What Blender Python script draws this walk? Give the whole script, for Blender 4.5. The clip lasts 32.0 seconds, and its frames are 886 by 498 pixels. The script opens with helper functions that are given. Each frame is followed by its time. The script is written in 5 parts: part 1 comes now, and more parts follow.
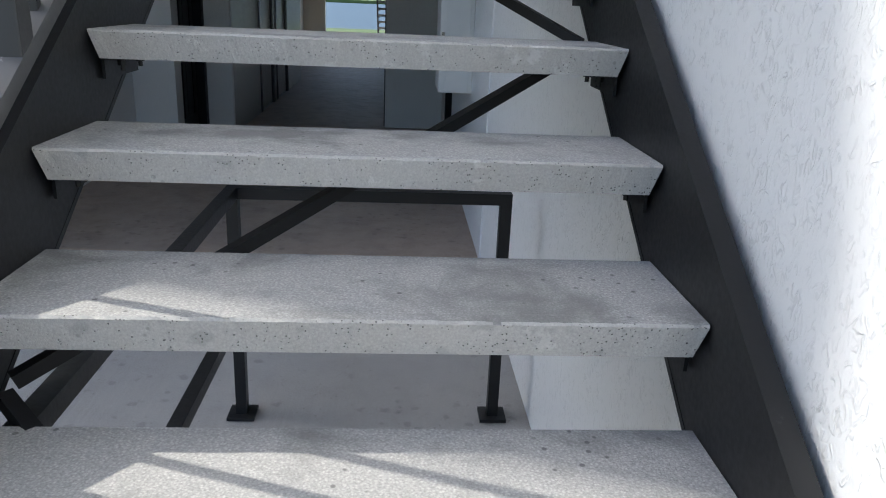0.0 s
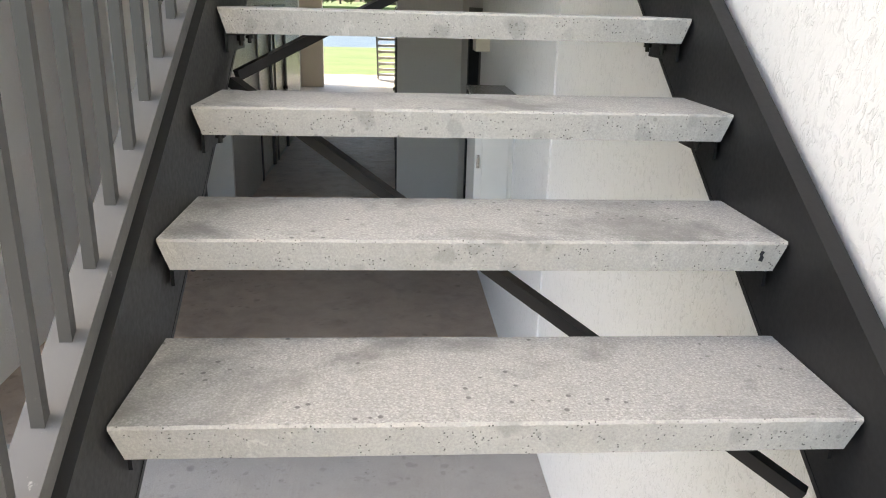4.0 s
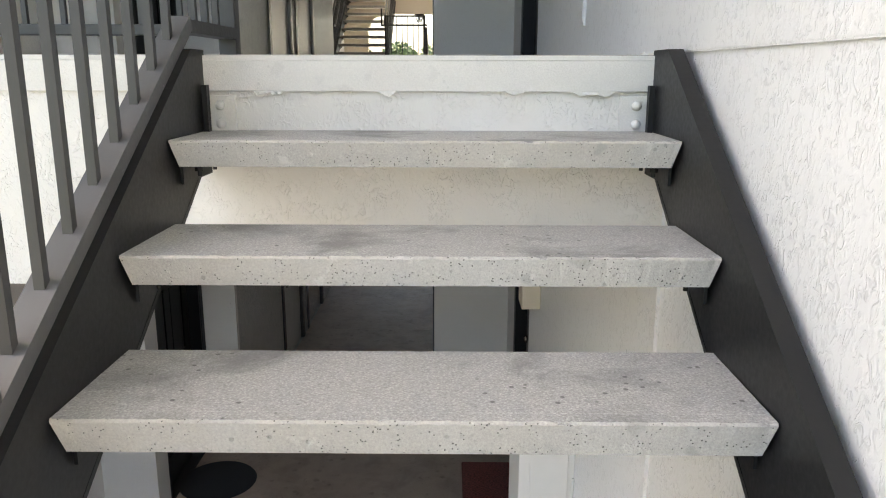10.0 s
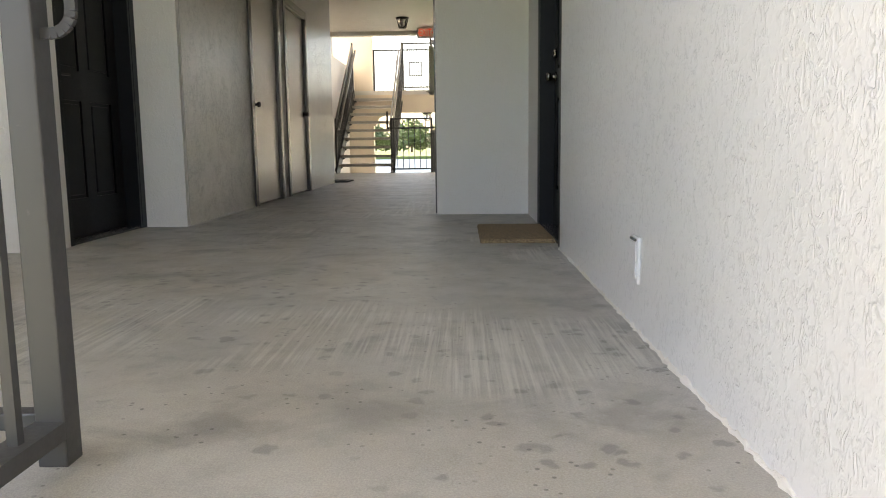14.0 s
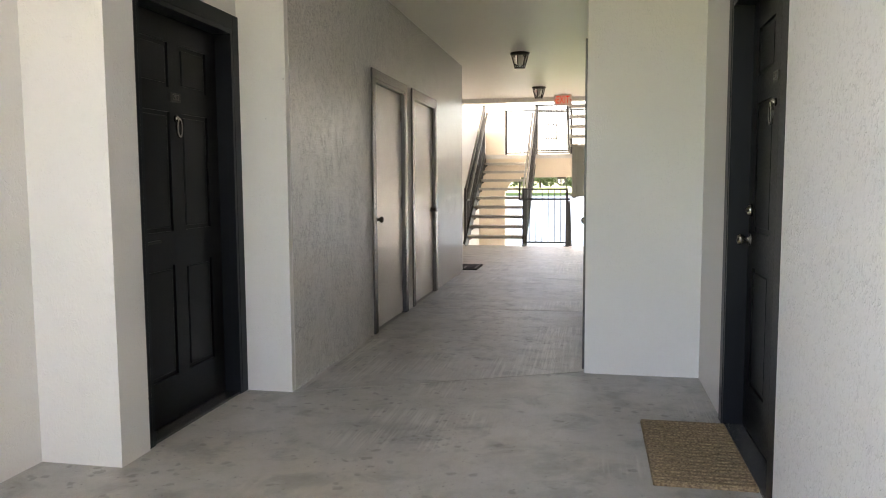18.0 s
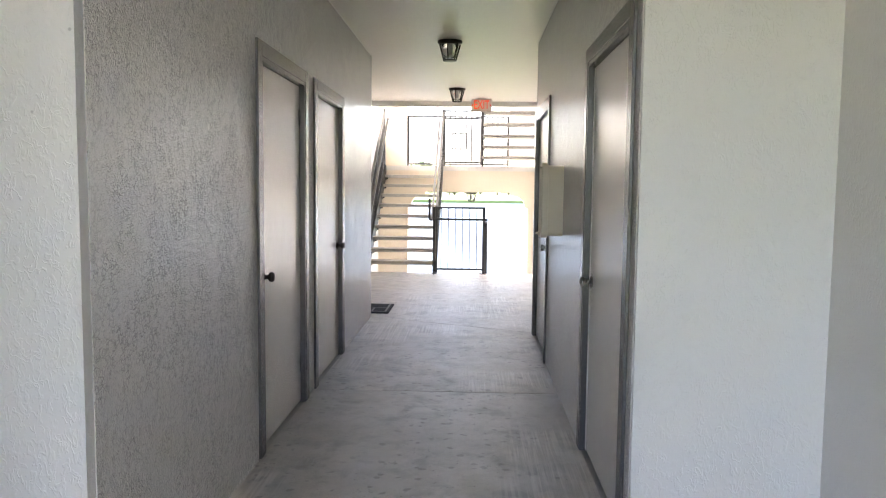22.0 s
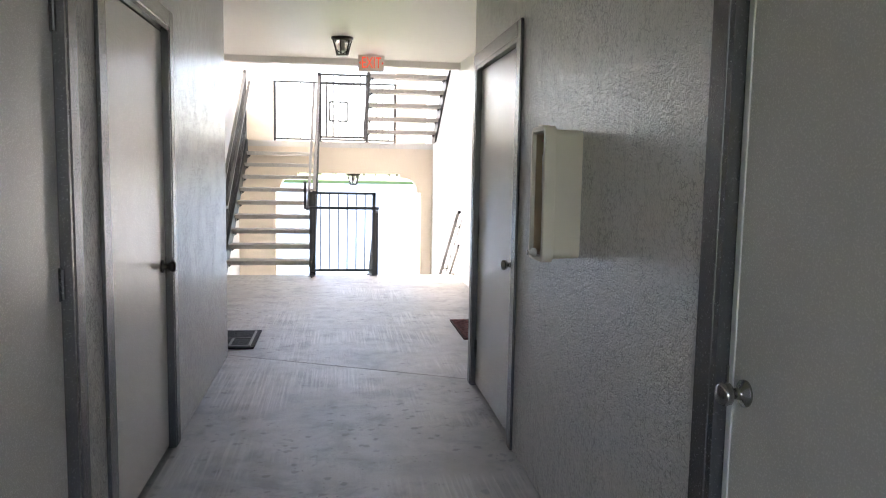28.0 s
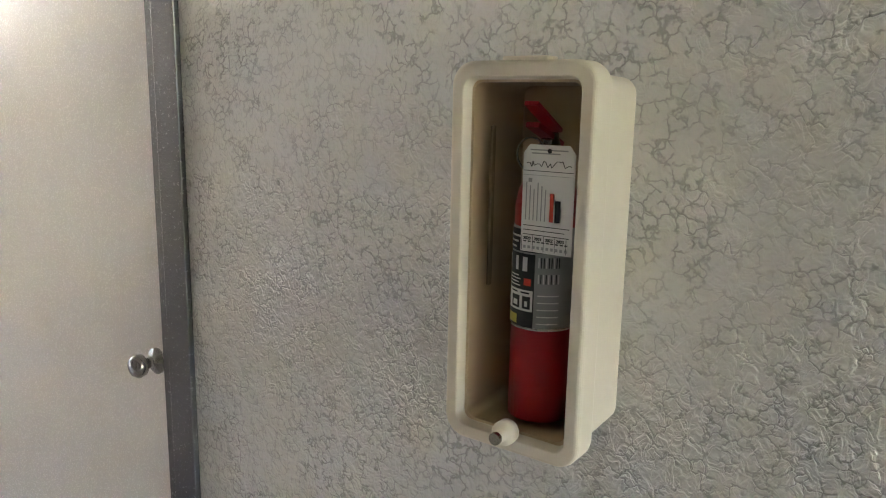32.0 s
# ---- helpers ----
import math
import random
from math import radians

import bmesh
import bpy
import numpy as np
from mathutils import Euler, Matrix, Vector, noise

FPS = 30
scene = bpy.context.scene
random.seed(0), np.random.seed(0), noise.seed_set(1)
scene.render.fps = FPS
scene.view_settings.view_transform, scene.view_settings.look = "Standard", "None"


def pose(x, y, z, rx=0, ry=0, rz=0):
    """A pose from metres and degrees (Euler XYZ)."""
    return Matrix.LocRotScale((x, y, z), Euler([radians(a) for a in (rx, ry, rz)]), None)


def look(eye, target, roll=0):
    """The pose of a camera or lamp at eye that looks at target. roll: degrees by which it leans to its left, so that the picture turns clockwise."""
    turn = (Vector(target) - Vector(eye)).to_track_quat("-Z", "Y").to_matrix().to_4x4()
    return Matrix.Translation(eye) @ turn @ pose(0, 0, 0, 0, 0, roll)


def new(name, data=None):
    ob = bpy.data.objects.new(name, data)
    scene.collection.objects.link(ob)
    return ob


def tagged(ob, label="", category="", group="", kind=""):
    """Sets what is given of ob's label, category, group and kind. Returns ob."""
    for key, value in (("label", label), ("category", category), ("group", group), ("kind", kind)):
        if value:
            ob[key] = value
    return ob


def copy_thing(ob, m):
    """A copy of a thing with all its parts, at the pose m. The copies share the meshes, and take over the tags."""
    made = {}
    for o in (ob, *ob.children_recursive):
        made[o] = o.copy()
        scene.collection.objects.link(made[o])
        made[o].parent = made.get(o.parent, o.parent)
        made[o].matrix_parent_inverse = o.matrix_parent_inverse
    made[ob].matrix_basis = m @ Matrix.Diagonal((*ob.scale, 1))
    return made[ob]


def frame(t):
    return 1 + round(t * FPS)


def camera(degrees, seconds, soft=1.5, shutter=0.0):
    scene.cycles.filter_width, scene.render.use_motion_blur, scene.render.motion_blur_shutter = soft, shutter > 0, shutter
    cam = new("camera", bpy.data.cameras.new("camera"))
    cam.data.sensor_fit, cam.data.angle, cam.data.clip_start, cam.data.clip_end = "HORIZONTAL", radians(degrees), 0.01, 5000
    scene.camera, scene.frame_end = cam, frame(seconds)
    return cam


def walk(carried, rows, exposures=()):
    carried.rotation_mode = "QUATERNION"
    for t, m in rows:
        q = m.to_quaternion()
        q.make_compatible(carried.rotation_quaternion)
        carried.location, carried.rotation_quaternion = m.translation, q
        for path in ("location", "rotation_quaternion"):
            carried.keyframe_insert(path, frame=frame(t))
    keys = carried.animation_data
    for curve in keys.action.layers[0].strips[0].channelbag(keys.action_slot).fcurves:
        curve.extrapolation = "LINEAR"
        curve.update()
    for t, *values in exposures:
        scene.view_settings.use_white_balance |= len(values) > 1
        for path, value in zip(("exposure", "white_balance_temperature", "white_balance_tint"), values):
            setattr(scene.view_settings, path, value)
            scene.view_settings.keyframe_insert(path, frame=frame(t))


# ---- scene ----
# ---------------- camera ----------------
cam = camera(60.87, 32.0, soft=1.05)
PATH = [
    (0, (0.604, -4.348, -1.707), (0.73, -2.453, -2.333), 2.4),
    (0.5, (0.654, -4.297, -1.6), (0.676, -2.389, -2.199), 0.2),
    (1, (0.666, -4.177, -1.596), (0.665, -2.269, -2.196), 0.1),
    (1.5, (0.591, -4.058, -1.472), (0.576, -2.171, -2.135), 3.1),
    (2, (0.563, -3.941, -1.448), (0.492, -2.045, -2.081), 2.9),
    (2.5, (0.584, -3.777, -1.288), (0.493, -1.881, -1.917), 0.2),
    (3, (0.544, -3.679, -1.242), (0.453, -1.773, -1.842), -0.5),
    (3.5, (0.409, -3.531, -1.106), (0.415, -1.632, -1.733), 0.1),
    (4, (0.383, -3.437, -1.052), (0.52, -1.54, -1.672), 1.5),
    (4.5, (0.434, -3.234, -0.953), (0.615, -1.313, -1.48), 0.8),
    (6.5, (0.545, -2.693, -0.644), (0.679, -0.75, -1.099), 1.7),
    (7, (0.617, -2.635, -0.469), (0.675, -0.68, -0.886), 0.1),
    (7.5, (0.59, -2.498, -0.478), (0.617, -0.531, -0.841), -0.5),
    (8, (0.508, -2.359, -0.316), (0.544, -0.399, -0.71), 0.5),
    (8.5, (0.55, -2.203, -0.324), (0.585, -0.251, -0.757), 1.3),
    (9, (0.622, -2.085, -0.17), (0.631, -0.148, -0.669), 0.1),
    (9.5, (0.646, -2.003, -0.158), (0.64, -0.064, -0.647), -0.9),
    (10, (0.588, -1.851, -0.038), (0.569, 0.096, -0.497), 0.1),
    (10.5, (0.584, -1.768, 0.037), (0.539, 0.194, -0.347), 0.2),
    (11, (0.67, -1.571, 0.133), (0.56, 0.405, -0.154), -0.6),
    (11.5, (0.716, -1.485, 0.239), (0.542, 0.491, -0.019), -1.2),
    (12, (0.663, -1.341, 0.261), (0.497, 0.636, 0.011), -0.8),
    (12.5, (0.623, -1.24, 0.404), (0.512, 0.738, 0.128), -0.2),
    (13, (0.641, -1.063, 0.398), (0.571, 0.914, 0.103), 0.8),
    (13.5, (0.671, -0.948, 0.538), (0.603, 1.031, 0.258), -0.3),
    (14, (0.631, -0.811, 0.517), (0.579, 1.17, 0.246), -0.7),
    (14.5, (0.562, -0.716, 0.659), (0.491, 1.26, 0.357), 0.4),
    (15, (0.562, -0.606, 0.712), (0.395, 1.377, 0.517), 0.7),
    (15.5, (0.631, -0.486, 0.857), (0.293, 1.483, 0.776), -0.0),
    (17.5, (0.483, 0.056, 1.074), (0.28, 2.041, 0.936), -0.6),
    (17.7, (0.432, 0.068, 1.087), (0.185, 2.047, 0.943), -0.6),
    (17.8, (0.431, 0.09, 1.119), (0.137, 2.062, 0.964), -0.5),
    (17.9, (0.429, 0.115, 1.148), (0.087, 2.079, 0.984), -0.5),
    (18, (0.468, 0.159, 1.211), (0.085, 2.114, 1.032), -0.3),
    (18.1, (0.418, 0.173, 1.18), (0.012, 2.124, 1.014), -0.5),
    (18.2, (0.409, 0.206, 1.183), (-0.013, 2.154, 1.019), -0.5),
    (18.3, (0.397, 0.241, 1.184), (-0.033, 2.187, 1.022), -0.5),
    (18.4, (0.383, 0.276, 1.187), (-0.05, 2.222, 1.027), -0.5),
    (18.5, (0.412, 0.333, 1.231), (-0.024, 2.278, 1.063), -0.3),
    (18.6, (0.348, 0.341, 1.217), (-0.076, 2.288, 1.054), -0.5),
    (18.7, (0.33, 0.371, 1.243), (-0.07, 2.323, 1.072), -0.4),
    (18.8, (0.313, 0.402, 1.272), (-0.048, 2.361, 1.09), -0.3),
    (18.9, (0.3, 0.435, 1.296), (-0.013, 2.401, 1.106), -0.1),
    (19, (0.34, 0.497, 1.348), (0.076, 2.469, 1.144), 0.2),
    (19.1, (0.288, 0.512, 1.321), (0.09, 2.492, 1.127), 0.3),
    (19.2, (0.286, 0.556, 1.326), (0.148, 2.542, 1.134), 0.6),
    (19.3, (0.284, 0.603, 1.329), (0.206, 2.593, 1.141), 0.8),
    (19.4, (0.284, 0.652, 1.33), (0.261, 2.644, 1.149), 1.0),
    (19.5, (0.32, 0.705, 1.368), (0.344, 2.697, 1.188), 1.5),
    (19.6, (0.284, 0.752, 1.333), (0.347, 2.745, 1.177), 1.4),
    (19.7, (0.281, 0.801, 1.337), (0.375, 2.794, 1.197), 1.5),
    (19.8, (0.275, 0.851, 1.34), (0.393, 2.843, 1.216), 1.5),
    (19.9, (0.262, 0.899, 1.342), (0.403, 2.891, 1.23), 1.4),
    (20, (0.264, 0.949, 1.385), (0.428, 2.939, 1.268), 1.5),
    (20.1, (0.209, 0.994, 1.343), (0.394, 2.982, 1.233), 0.9),
    (20.2, (0.17, 1.041, 1.343), (0.377, 3.027, 1.227), 0.5),
    (20.3, (0.128, 1.088, 1.343), (0.353, 3.071, 1.218), 0.2),
    (20.4, (0.085, 1.136, 1.343), (0.323, 3.118, 1.211), -0.1),
    (20.5, (0.076, 1.196, 1.377), (0.318, 3.176, 1.232), 0.0),
    (20.7, (-0.018, 1.296, 1.333), (0.189, 3.281, 1.192), -0.4),
    (20.8, (-0.042, 1.355, 1.325), (0.128, 3.343, 1.183), -0.6),
    (20.9, (-0.061, 1.417, 1.319), (0.066, 3.408, 1.175), -0.8),
    (21, (-0.05, 1.488, 1.353), (0.032, 3.481, 1.201), -0.7),
    (21.1, (-0.088, 1.55, 1.317), (-0.051, 3.544, 1.173), -1.0),
    (21.2, (-0.097, 1.62, 1.319), (-0.099, 3.615, 1.175), -1.0),
    (21.3, (-0.106, 1.692, 1.322), (-0.141, 3.686, 1.178), -0.9),
    (21.4, (-0.114, 1.765, 1.327), (-0.174, 3.759, 1.181), -0.7),
    (21.5, (-0.093, 1.828, 1.366), (-0.167, 3.82, 1.21), -0.2),
    (21.6, (-0.136, 1.913, 1.336), (-0.216, 3.906, 1.188), -0.2),
    (21.7, (-0.149, 1.987, 1.34), (-0.232, 3.98, 1.191), -0.0),
    (21.8, (-0.163, 2.061, 1.344), (-0.245, 4.054, 1.192), 0.1),
    (21.9, (-0.177, 2.135, 1.346), (-0.255, 4.127, 1.193), 0.3),
    (22, (-0.154, 2.188, 1.377), (-0.229, 4.18, 1.214), 0.6),
    (22.1, (-0.202, 2.28, 1.345), (-0.269, 4.273, 1.189), 0.5),
    (22.2, (-0.212, 2.352, 1.341), (-0.271, 4.345, 1.184), 0.5),
    (22.3, (-0.22, 2.422, 1.337), (-0.271, 4.415, 1.178), 0.4),
    (22.4, (-0.228, 2.491, 1.333), (-0.272, 4.485, 1.174), 0.4),
    (22.5, (-0.201, 2.553, 1.36), (-0.243, 4.546, 1.193), 0.5),
    (22.6, (-0.239, 2.625, 1.332), (-0.283, 4.618, 1.172), 0.4),
    (22.7, (-0.245, 2.69, 1.334), (-0.295, 4.683, 1.174), 0.5),
    (22.8, (-0.251, 2.756, 1.338), (-0.308, 4.749, 1.175), 0.6),
    (22.9, (-0.26, 2.823, 1.342), (-0.323, 4.815, 1.176), 0.7),
    (23, (-0.233, 2.911, 1.383), (-0.302, 4.902, 1.202), 0.9),
    (23.1, (-0.286, 2.966, 1.348), (-0.347, 4.957, 1.17), 0.7),
    (23.2, (-0.304, 3.04, 1.35), (-0.352, 5.031, 1.165), 0.6),
    (23.3, (-0.323, 3.113, 1.351), (-0.352, 5.104, 1.159), 0.6),
    (23.4, (-0.341, 3.183, 1.353), (-0.349, 5.173, 1.154), 0.5),
    (23.5, (-0.328, 3.26, 1.385), (-0.314, 5.249, 1.174), 0.4),
    (23.6, (-0.37, 3.306, 1.355), (-0.332, 5.295, 1.151), 0.2),
    (23.7, (-0.381, 3.357, 1.357), (-0.322, 5.346, 1.152), 0.0),
    (23.8, (-0.39, 3.405, 1.359), (-0.314, 5.393, 1.153), -0.2),
    (23.9, (-0.398, 3.451, 1.36), (-0.311, 5.438, 1.154), -0.3),
    (24, (-0.39, 3.528, 1.392), (-0.297, 5.514, 1.176), -0.4),
    (24.1, (-0.415, 3.542, 1.364), (-0.344, 5.53, 1.155), -0.3),
    (24.2, (-0.424, 3.588, 1.365), (-0.399, 5.577, 1.154), -0.1),
    (24.3, (-0.431, 3.633, 1.367), (-0.463, 5.621, 1.151), 0.2),
    (24.4, (-0.437, 3.674, 1.369), (-0.516, 5.66, 1.147), 0.4),
    (24.5, (-0.416, 3.748, 1.405), (-0.519, 5.731, 1.166), 0.4),
    (24.6, (-0.438, 3.742, 1.375), (-0.544, 5.725, 1.138), 0.7),
    (24.7, (-0.437, 3.768, 1.378), (-0.544, 5.75, 1.132), 0.8),
    (24.8, (-0.435, 3.789, 1.38), (-0.542, 5.77, 1.127), 0.8),
    (24.9, (-0.432, 3.804, 1.382), (-0.539, 5.784, 1.121), 0.9),
    (25, (-0.416, 3.823, 1.405), (-0.515, 5.801, 1.131), 1.0),
    (25.1, (-0.428, 3.824, 1.382), (-0.488, 5.805, 1.112), 1.2),
    (25.2, (-0.426, 3.829, 1.38), (-0.387, 5.81, 1.108), 1.4),
    (25.3, (-0.424, 3.833, 1.377), (-0.264, 5.808, 1.104), 1.6),
    (25.4, (-0.423, 3.836, 1.375), (-0.156, 5.8, 1.102), 1.8),
    (25.5, (-0.408, 3.878, 1.401), (-0.079, 5.831, 1.12), 1.7),
    (25.6, (-0.423, 3.848, 1.372), (-0.072, 5.798, 1.101), 1.7),
    (25.7, (-0.424, 3.857, 1.371), (-0.05, 5.803, 1.101), 1.6),
    (25.8, (-0.425, 3.868, 1.371), (-0.032, 5.81, 1.102), 1.5),
    (25.9, (-0.427, 3.881, 1.37), (-0.016, 5.82, 1.103), 1.4),
    (26, (-0.428, 3.897, 1.37), (-0.003, 5.833, 1.105), 1.3),
    (26.1, (-0.431, 3.914, 1.37), (0.009, 5.848, 1.107), 1.3),
    (26.2, (-0.433, 3.934, 1.37), (0.018, 5.865, 1.109), 1.2),
    (26.3, (-0.435, 3.955, 1.369), (0.026, 5.884, 1.112), 1.1),
    (26.4, (-0.438, 3.979, 1.369), (0.032, 5.906, 1.115), 1.1),
    (26.5, (-0.441, 4.004, 1.369), (0.036, 5.93, 1.119), 1.1),
    (26.6, (-0.443, 4.031, 1.369), (0.04, 5.956, 1.122), 1.0),
    (26.7, (-0.446, 4.06, 1.369), (0.042, 5.984, 1.125), 1.0),
    (26.8, (-0.448, 4.091, 1.369), (0.043, 6.014, 1.128), 1.0),
    (26.9, (-0.45, 4.123, 1.369), (0.043, 6.047, 1.131), 0.9),
    (27, (-0.453, 4.157, 1.369), (0.043, 6.081, 1.135), 0.9),
    (27.1, (-0.454, 4.193, 1.369), (0.043, 6.116, 1.137), 0.9),
    (27.2, (-0.456, 4.23, 1.368), (0.042, 6.154, 1.14), 0.9),
    (27.3, (-0.457, 4.269, 1.368), (0.041, 6.193, 1.142), 0.9),
    (27.4, (-0.458, 4.309, 1.367), (0.041, 6.233, 1.144), 0.9),
    (27.5, (-0.494, 4.289, 1.395), (0.02, 6.21, 1.176), 1.5),
    (27.6, (-0.453, 4.394, 1.364), (0.029, 6.323, 1.144), 0.8),
    (27.7, (-0.439, 4.439, 1.36), (0.001, 6.378, 1.142), 0.7),
    (27.8, (-0.421, 4.486, 1.356), (-0.039, 6.437, 1.139), 0.6),
    (27.9, (-0.403, 4.536, 1.352), (-0.084, 6.498, 1.138), 0.5),
    (28, (-0.419, 4.531, 1.379), (-0.142, 6.501, 1.169), 1.0),
    (28.1, (-0.383, 4.643, 1.355), (-0.163, 6.621, 1.156), 0.3),
    (28.2, (-0.379, 4.7, 1.364), (-0.19, 6.683, 1.178), 0.3),
    (28.3, (-0.377, 4.758, 1.374), (-0.212, 6.743, 1.202), 0.2),
    (28.4, (-0.376, 4.814, 1.383), (-0.234, 6.803, 1.221), 0.2),
    (28.5, (-0.379, 4.822, 1.415), (-0.255, 6.811, 1.256), 1.0),
    (28.6, (-0.369, 4.92, 1.385), (-0.287, 6.912, 1.227), 0.2),
    (28.7, (-0.362, 4.969, 1.382), (-0.317, 6.962, 1.222), 0.2),
    (28.8, (-0.352, 5.015, 1.378), (-0.345, 7.009, 1.215), 0.3),
    (28.9, (-0.34, 5.06, 1.375), (-0.365, 7.053, 1.207), 0.5),
    (29, (-0.33, 5.049, 1.399), (-0.37, 7.041, 1.221), 1.6),
    (29.1, (-0.308, 5.148, 1.373), (-0.368, 7.138, 1.188), 1.1),
    (29.2, (-0.29, 5.192, 1.375), (-0.359, 7.181, 1.177), 1.2),
    (29.3, (-0.275, 5.238, 1.376), (-0.348, 7.226, 1.164), 1.3),
    (29.4, (-0.264, 5.287, 1.377), (-0.339, 7.273, 1.151), 1.4),
    (29.5, (-0.261, 5.291, 1.403), (-0.328, 7.274, 1.159), 2.3),
    (29.6, (-0.26, 5.395, 1.377), (-0.319, 7.378, 1.123), 1.3),
    (29.7, (-0.262, 5.454, 1.376), (-0.278, 7.436, 1.109), 1.1),
    (29.8, (-0.266, 5.514, 1.375), (-0.222, 7.494, 1.097), 0.9),
    (29.9, (-0.273, 5.573, 1.373), (-0.16, 7.549, 1.088), 0.6),
    (30, (-0.283, 5.625, 1.384), (-0.095, 7.596, 1.102), 1.2),
    (30.5, (-0.352, 5.891, 1.39), (0.1, 7.82, 1.111), 0.4),
    (31, (-0.35, 6.198, 1.394), (0.388, 8.037, 1.124), 1.3),
    (31.5, (-0.388, 6.457, 1.377), (0.783, 8.06, 1.13), 1.6),
    (32, (-0.477, 6.758, 1.489), (1.114, 7.908, 1.107), 1.1),
]
walk(cam, [(t, look(eye, target, roll)) for t, eye, target, roll in PATH],
     exposures=((0, 0.9, 5750, 7), (1, 1.5, 5950, 6), (2, 1.98, 6400, 8), (3, 2.1, 6850, 9), (8, 2.2, 7250, 12), (10, 2.42, 7250, 12), (12, 2.35, 7200, 12), (15, 3.2, 8000, 17), (18, 3.62, 7500, 19), (20, 3.95, 7300, 20), (21, 4.05, 7000, 20), (23, 3.85, 6650, 20), (25, 3.85, 6550, 20), (28, 3.8, 6400, 19), (30, 3.7, 6500, 18), (31, 3.6, 6550, 18), (31.5, 3.95, 6750, 18), (32, 5.4, 7100, 19)))

# ---------------- light ----------------
SUN_TO = Vector((-0.665, 0.242, 0.707))
world = bpy.data.worlds.new("world")
scene.world = world
world.use_nodes = True
wn = world.node_tree.nodes
sky = wn.new("ShaderNodeTexSky")
sky.sky_type = "NISHITA"
sky.sun_disc = False
sky.sun_elevation = radians(45)
sky.sun_rotation = math.atan2(SUN_TO.x, SUN_TO.y)
sky.air_density = 1.0
sky.dust_density = 3.0
wn["Background"].inputs["Strength"].default_value = 0.15
world.node_tree.links.new(sky.outputs[0], wn["Background"].inputs["Color"])
sun_data = bpy.data.lights.new("sun", "SUN")
sun_data.energy = 2.3
sun_data.angle = radians(0.6)
sun_data.color = (1.0, 0.89, 0.74)
sun = new("sun", sun_data)
sun.matrix_world = look((0, 0, 20), Vector((0, 0, 20)) - SUN_TO)


# ---------------- materials ----------------
def material(name, base, rough=0.6, metal=0.0):
    m = bpy.data.materials.new(name)
    m.use_nodes = True
    b = m.node_tree.nodes["Principled BSDF"]
    b.inputs["Base Color"].default_value = (*base, 1)
    b.inputs["Roughness"].default_value = rough
    b.inputs["Metallic"].default_value = metal
    return m


class Nodes:
    """Short hand for building node trees."""

    def __init__(self, m):
        self.t = m.node_tree
        self.b = m.node_tree.nodes["Principled BSDF"]
        self.co = self.t.nodes.new("ShaderNodeTexCoord").outputs["Object"]

    def link(self, a, b):
        self.t.links.new(a, b)

    def noise(self, scale, detail=4.0, rough=0.55, distort=0.0, co=None, stretch=None):
        src = co or self.co
        if stretch:
            mp = self.t.nodes.new("ShaderNodeMapping")
            mp.inputs["Scale"].default_value = stretch
            self.link(src, mp.inputs[0])
            src = mp.outputs[0]
        n = self.t.nodes.new("ShaderNodeTexNoise")
        n.inputs["Scale"].default_value = scale
        n.inputs["Detail"].default_value = detail
        n.inputs["Roughness"].default_value = rough
        n.inputs["Distortion"].default_value = distort
        self.link(src, n.inputs["Vector"])
        return n.outputs["Fac"]

    def voronoi(self, scale, feature="F1", rand=1.0):
        n = self.t.nodes.new("ShaderNodeTexVoronoi")
        n.feature = feature
        n.inputs["Scale"].default_value = scale
        n.inputs["Randomness"].default_value = rand
        self.link(self.co, n.inputs["Vector"])
        return n.outputs["Distance"]

    def ramp(self, fac, *stops):
        n = self.t.nodes.new("ShaderNodeValToRGB")
        e = n.color_ramp.elements
        while len(e) < len(stops):
            e.new(0.5)
        for el, (p, c) in zip(e, stops):
            el.position = p
            el.color = (c, c, c, 1) if isinstance(c, (int, float)) else (*c, 1)
        self.link(fac, n.inputs[0])
        return n.outputs[0]

    def mix(self, fac, a, b, mode="MIX"):
        n = self.t.nodes.new("ShaderNodeMixRGB")
        n.blend_type = mode
        for sock, v in zip(n.inputs, (fac, a, b)):
            if isinstance(v, (int, float)):
                sock.default_value = v if sock.name == "Fac" else (v, v, v, 1)
            elif isinstance(v, tuple):
                sock.default_value = (*v, 1)
            else:
                self.link(v, sock)
        return n.outputs[0]

    def mul(self, a, b, op="MULTIPLY"):
        n = self.t.nodes.new("ShaderNodeMath")
        n.operation = op
        for sock, v in zip(n.inputs, (a, b)):
            if isinstance(v, (int, float)):
                sock.default_value = v
            else:
                self.link(v, sock)
        return n.outputs[0]

    def bump(self, height, dist, strength=1.0, normal=None):
        n = self.t.nodes.new("ShaderNodeBump")
        n.inputs["Strength"].default_value = strength
        n.inputs["Distance"].default_value = dist
        self.link(height, n.inputs["Height"])
        if normal:
            self.link(normal, n.inputs["Normal"])
        return n.outputs[0]

    def color(self, c):
        self.link(c, self.b.inputs["Base Color"])

    def rough(self, r):
        self.link(r, self.b.inputs["Roughness"])

    def normal(self, n):
        self.link(n, self.b.inputs["Normal"])


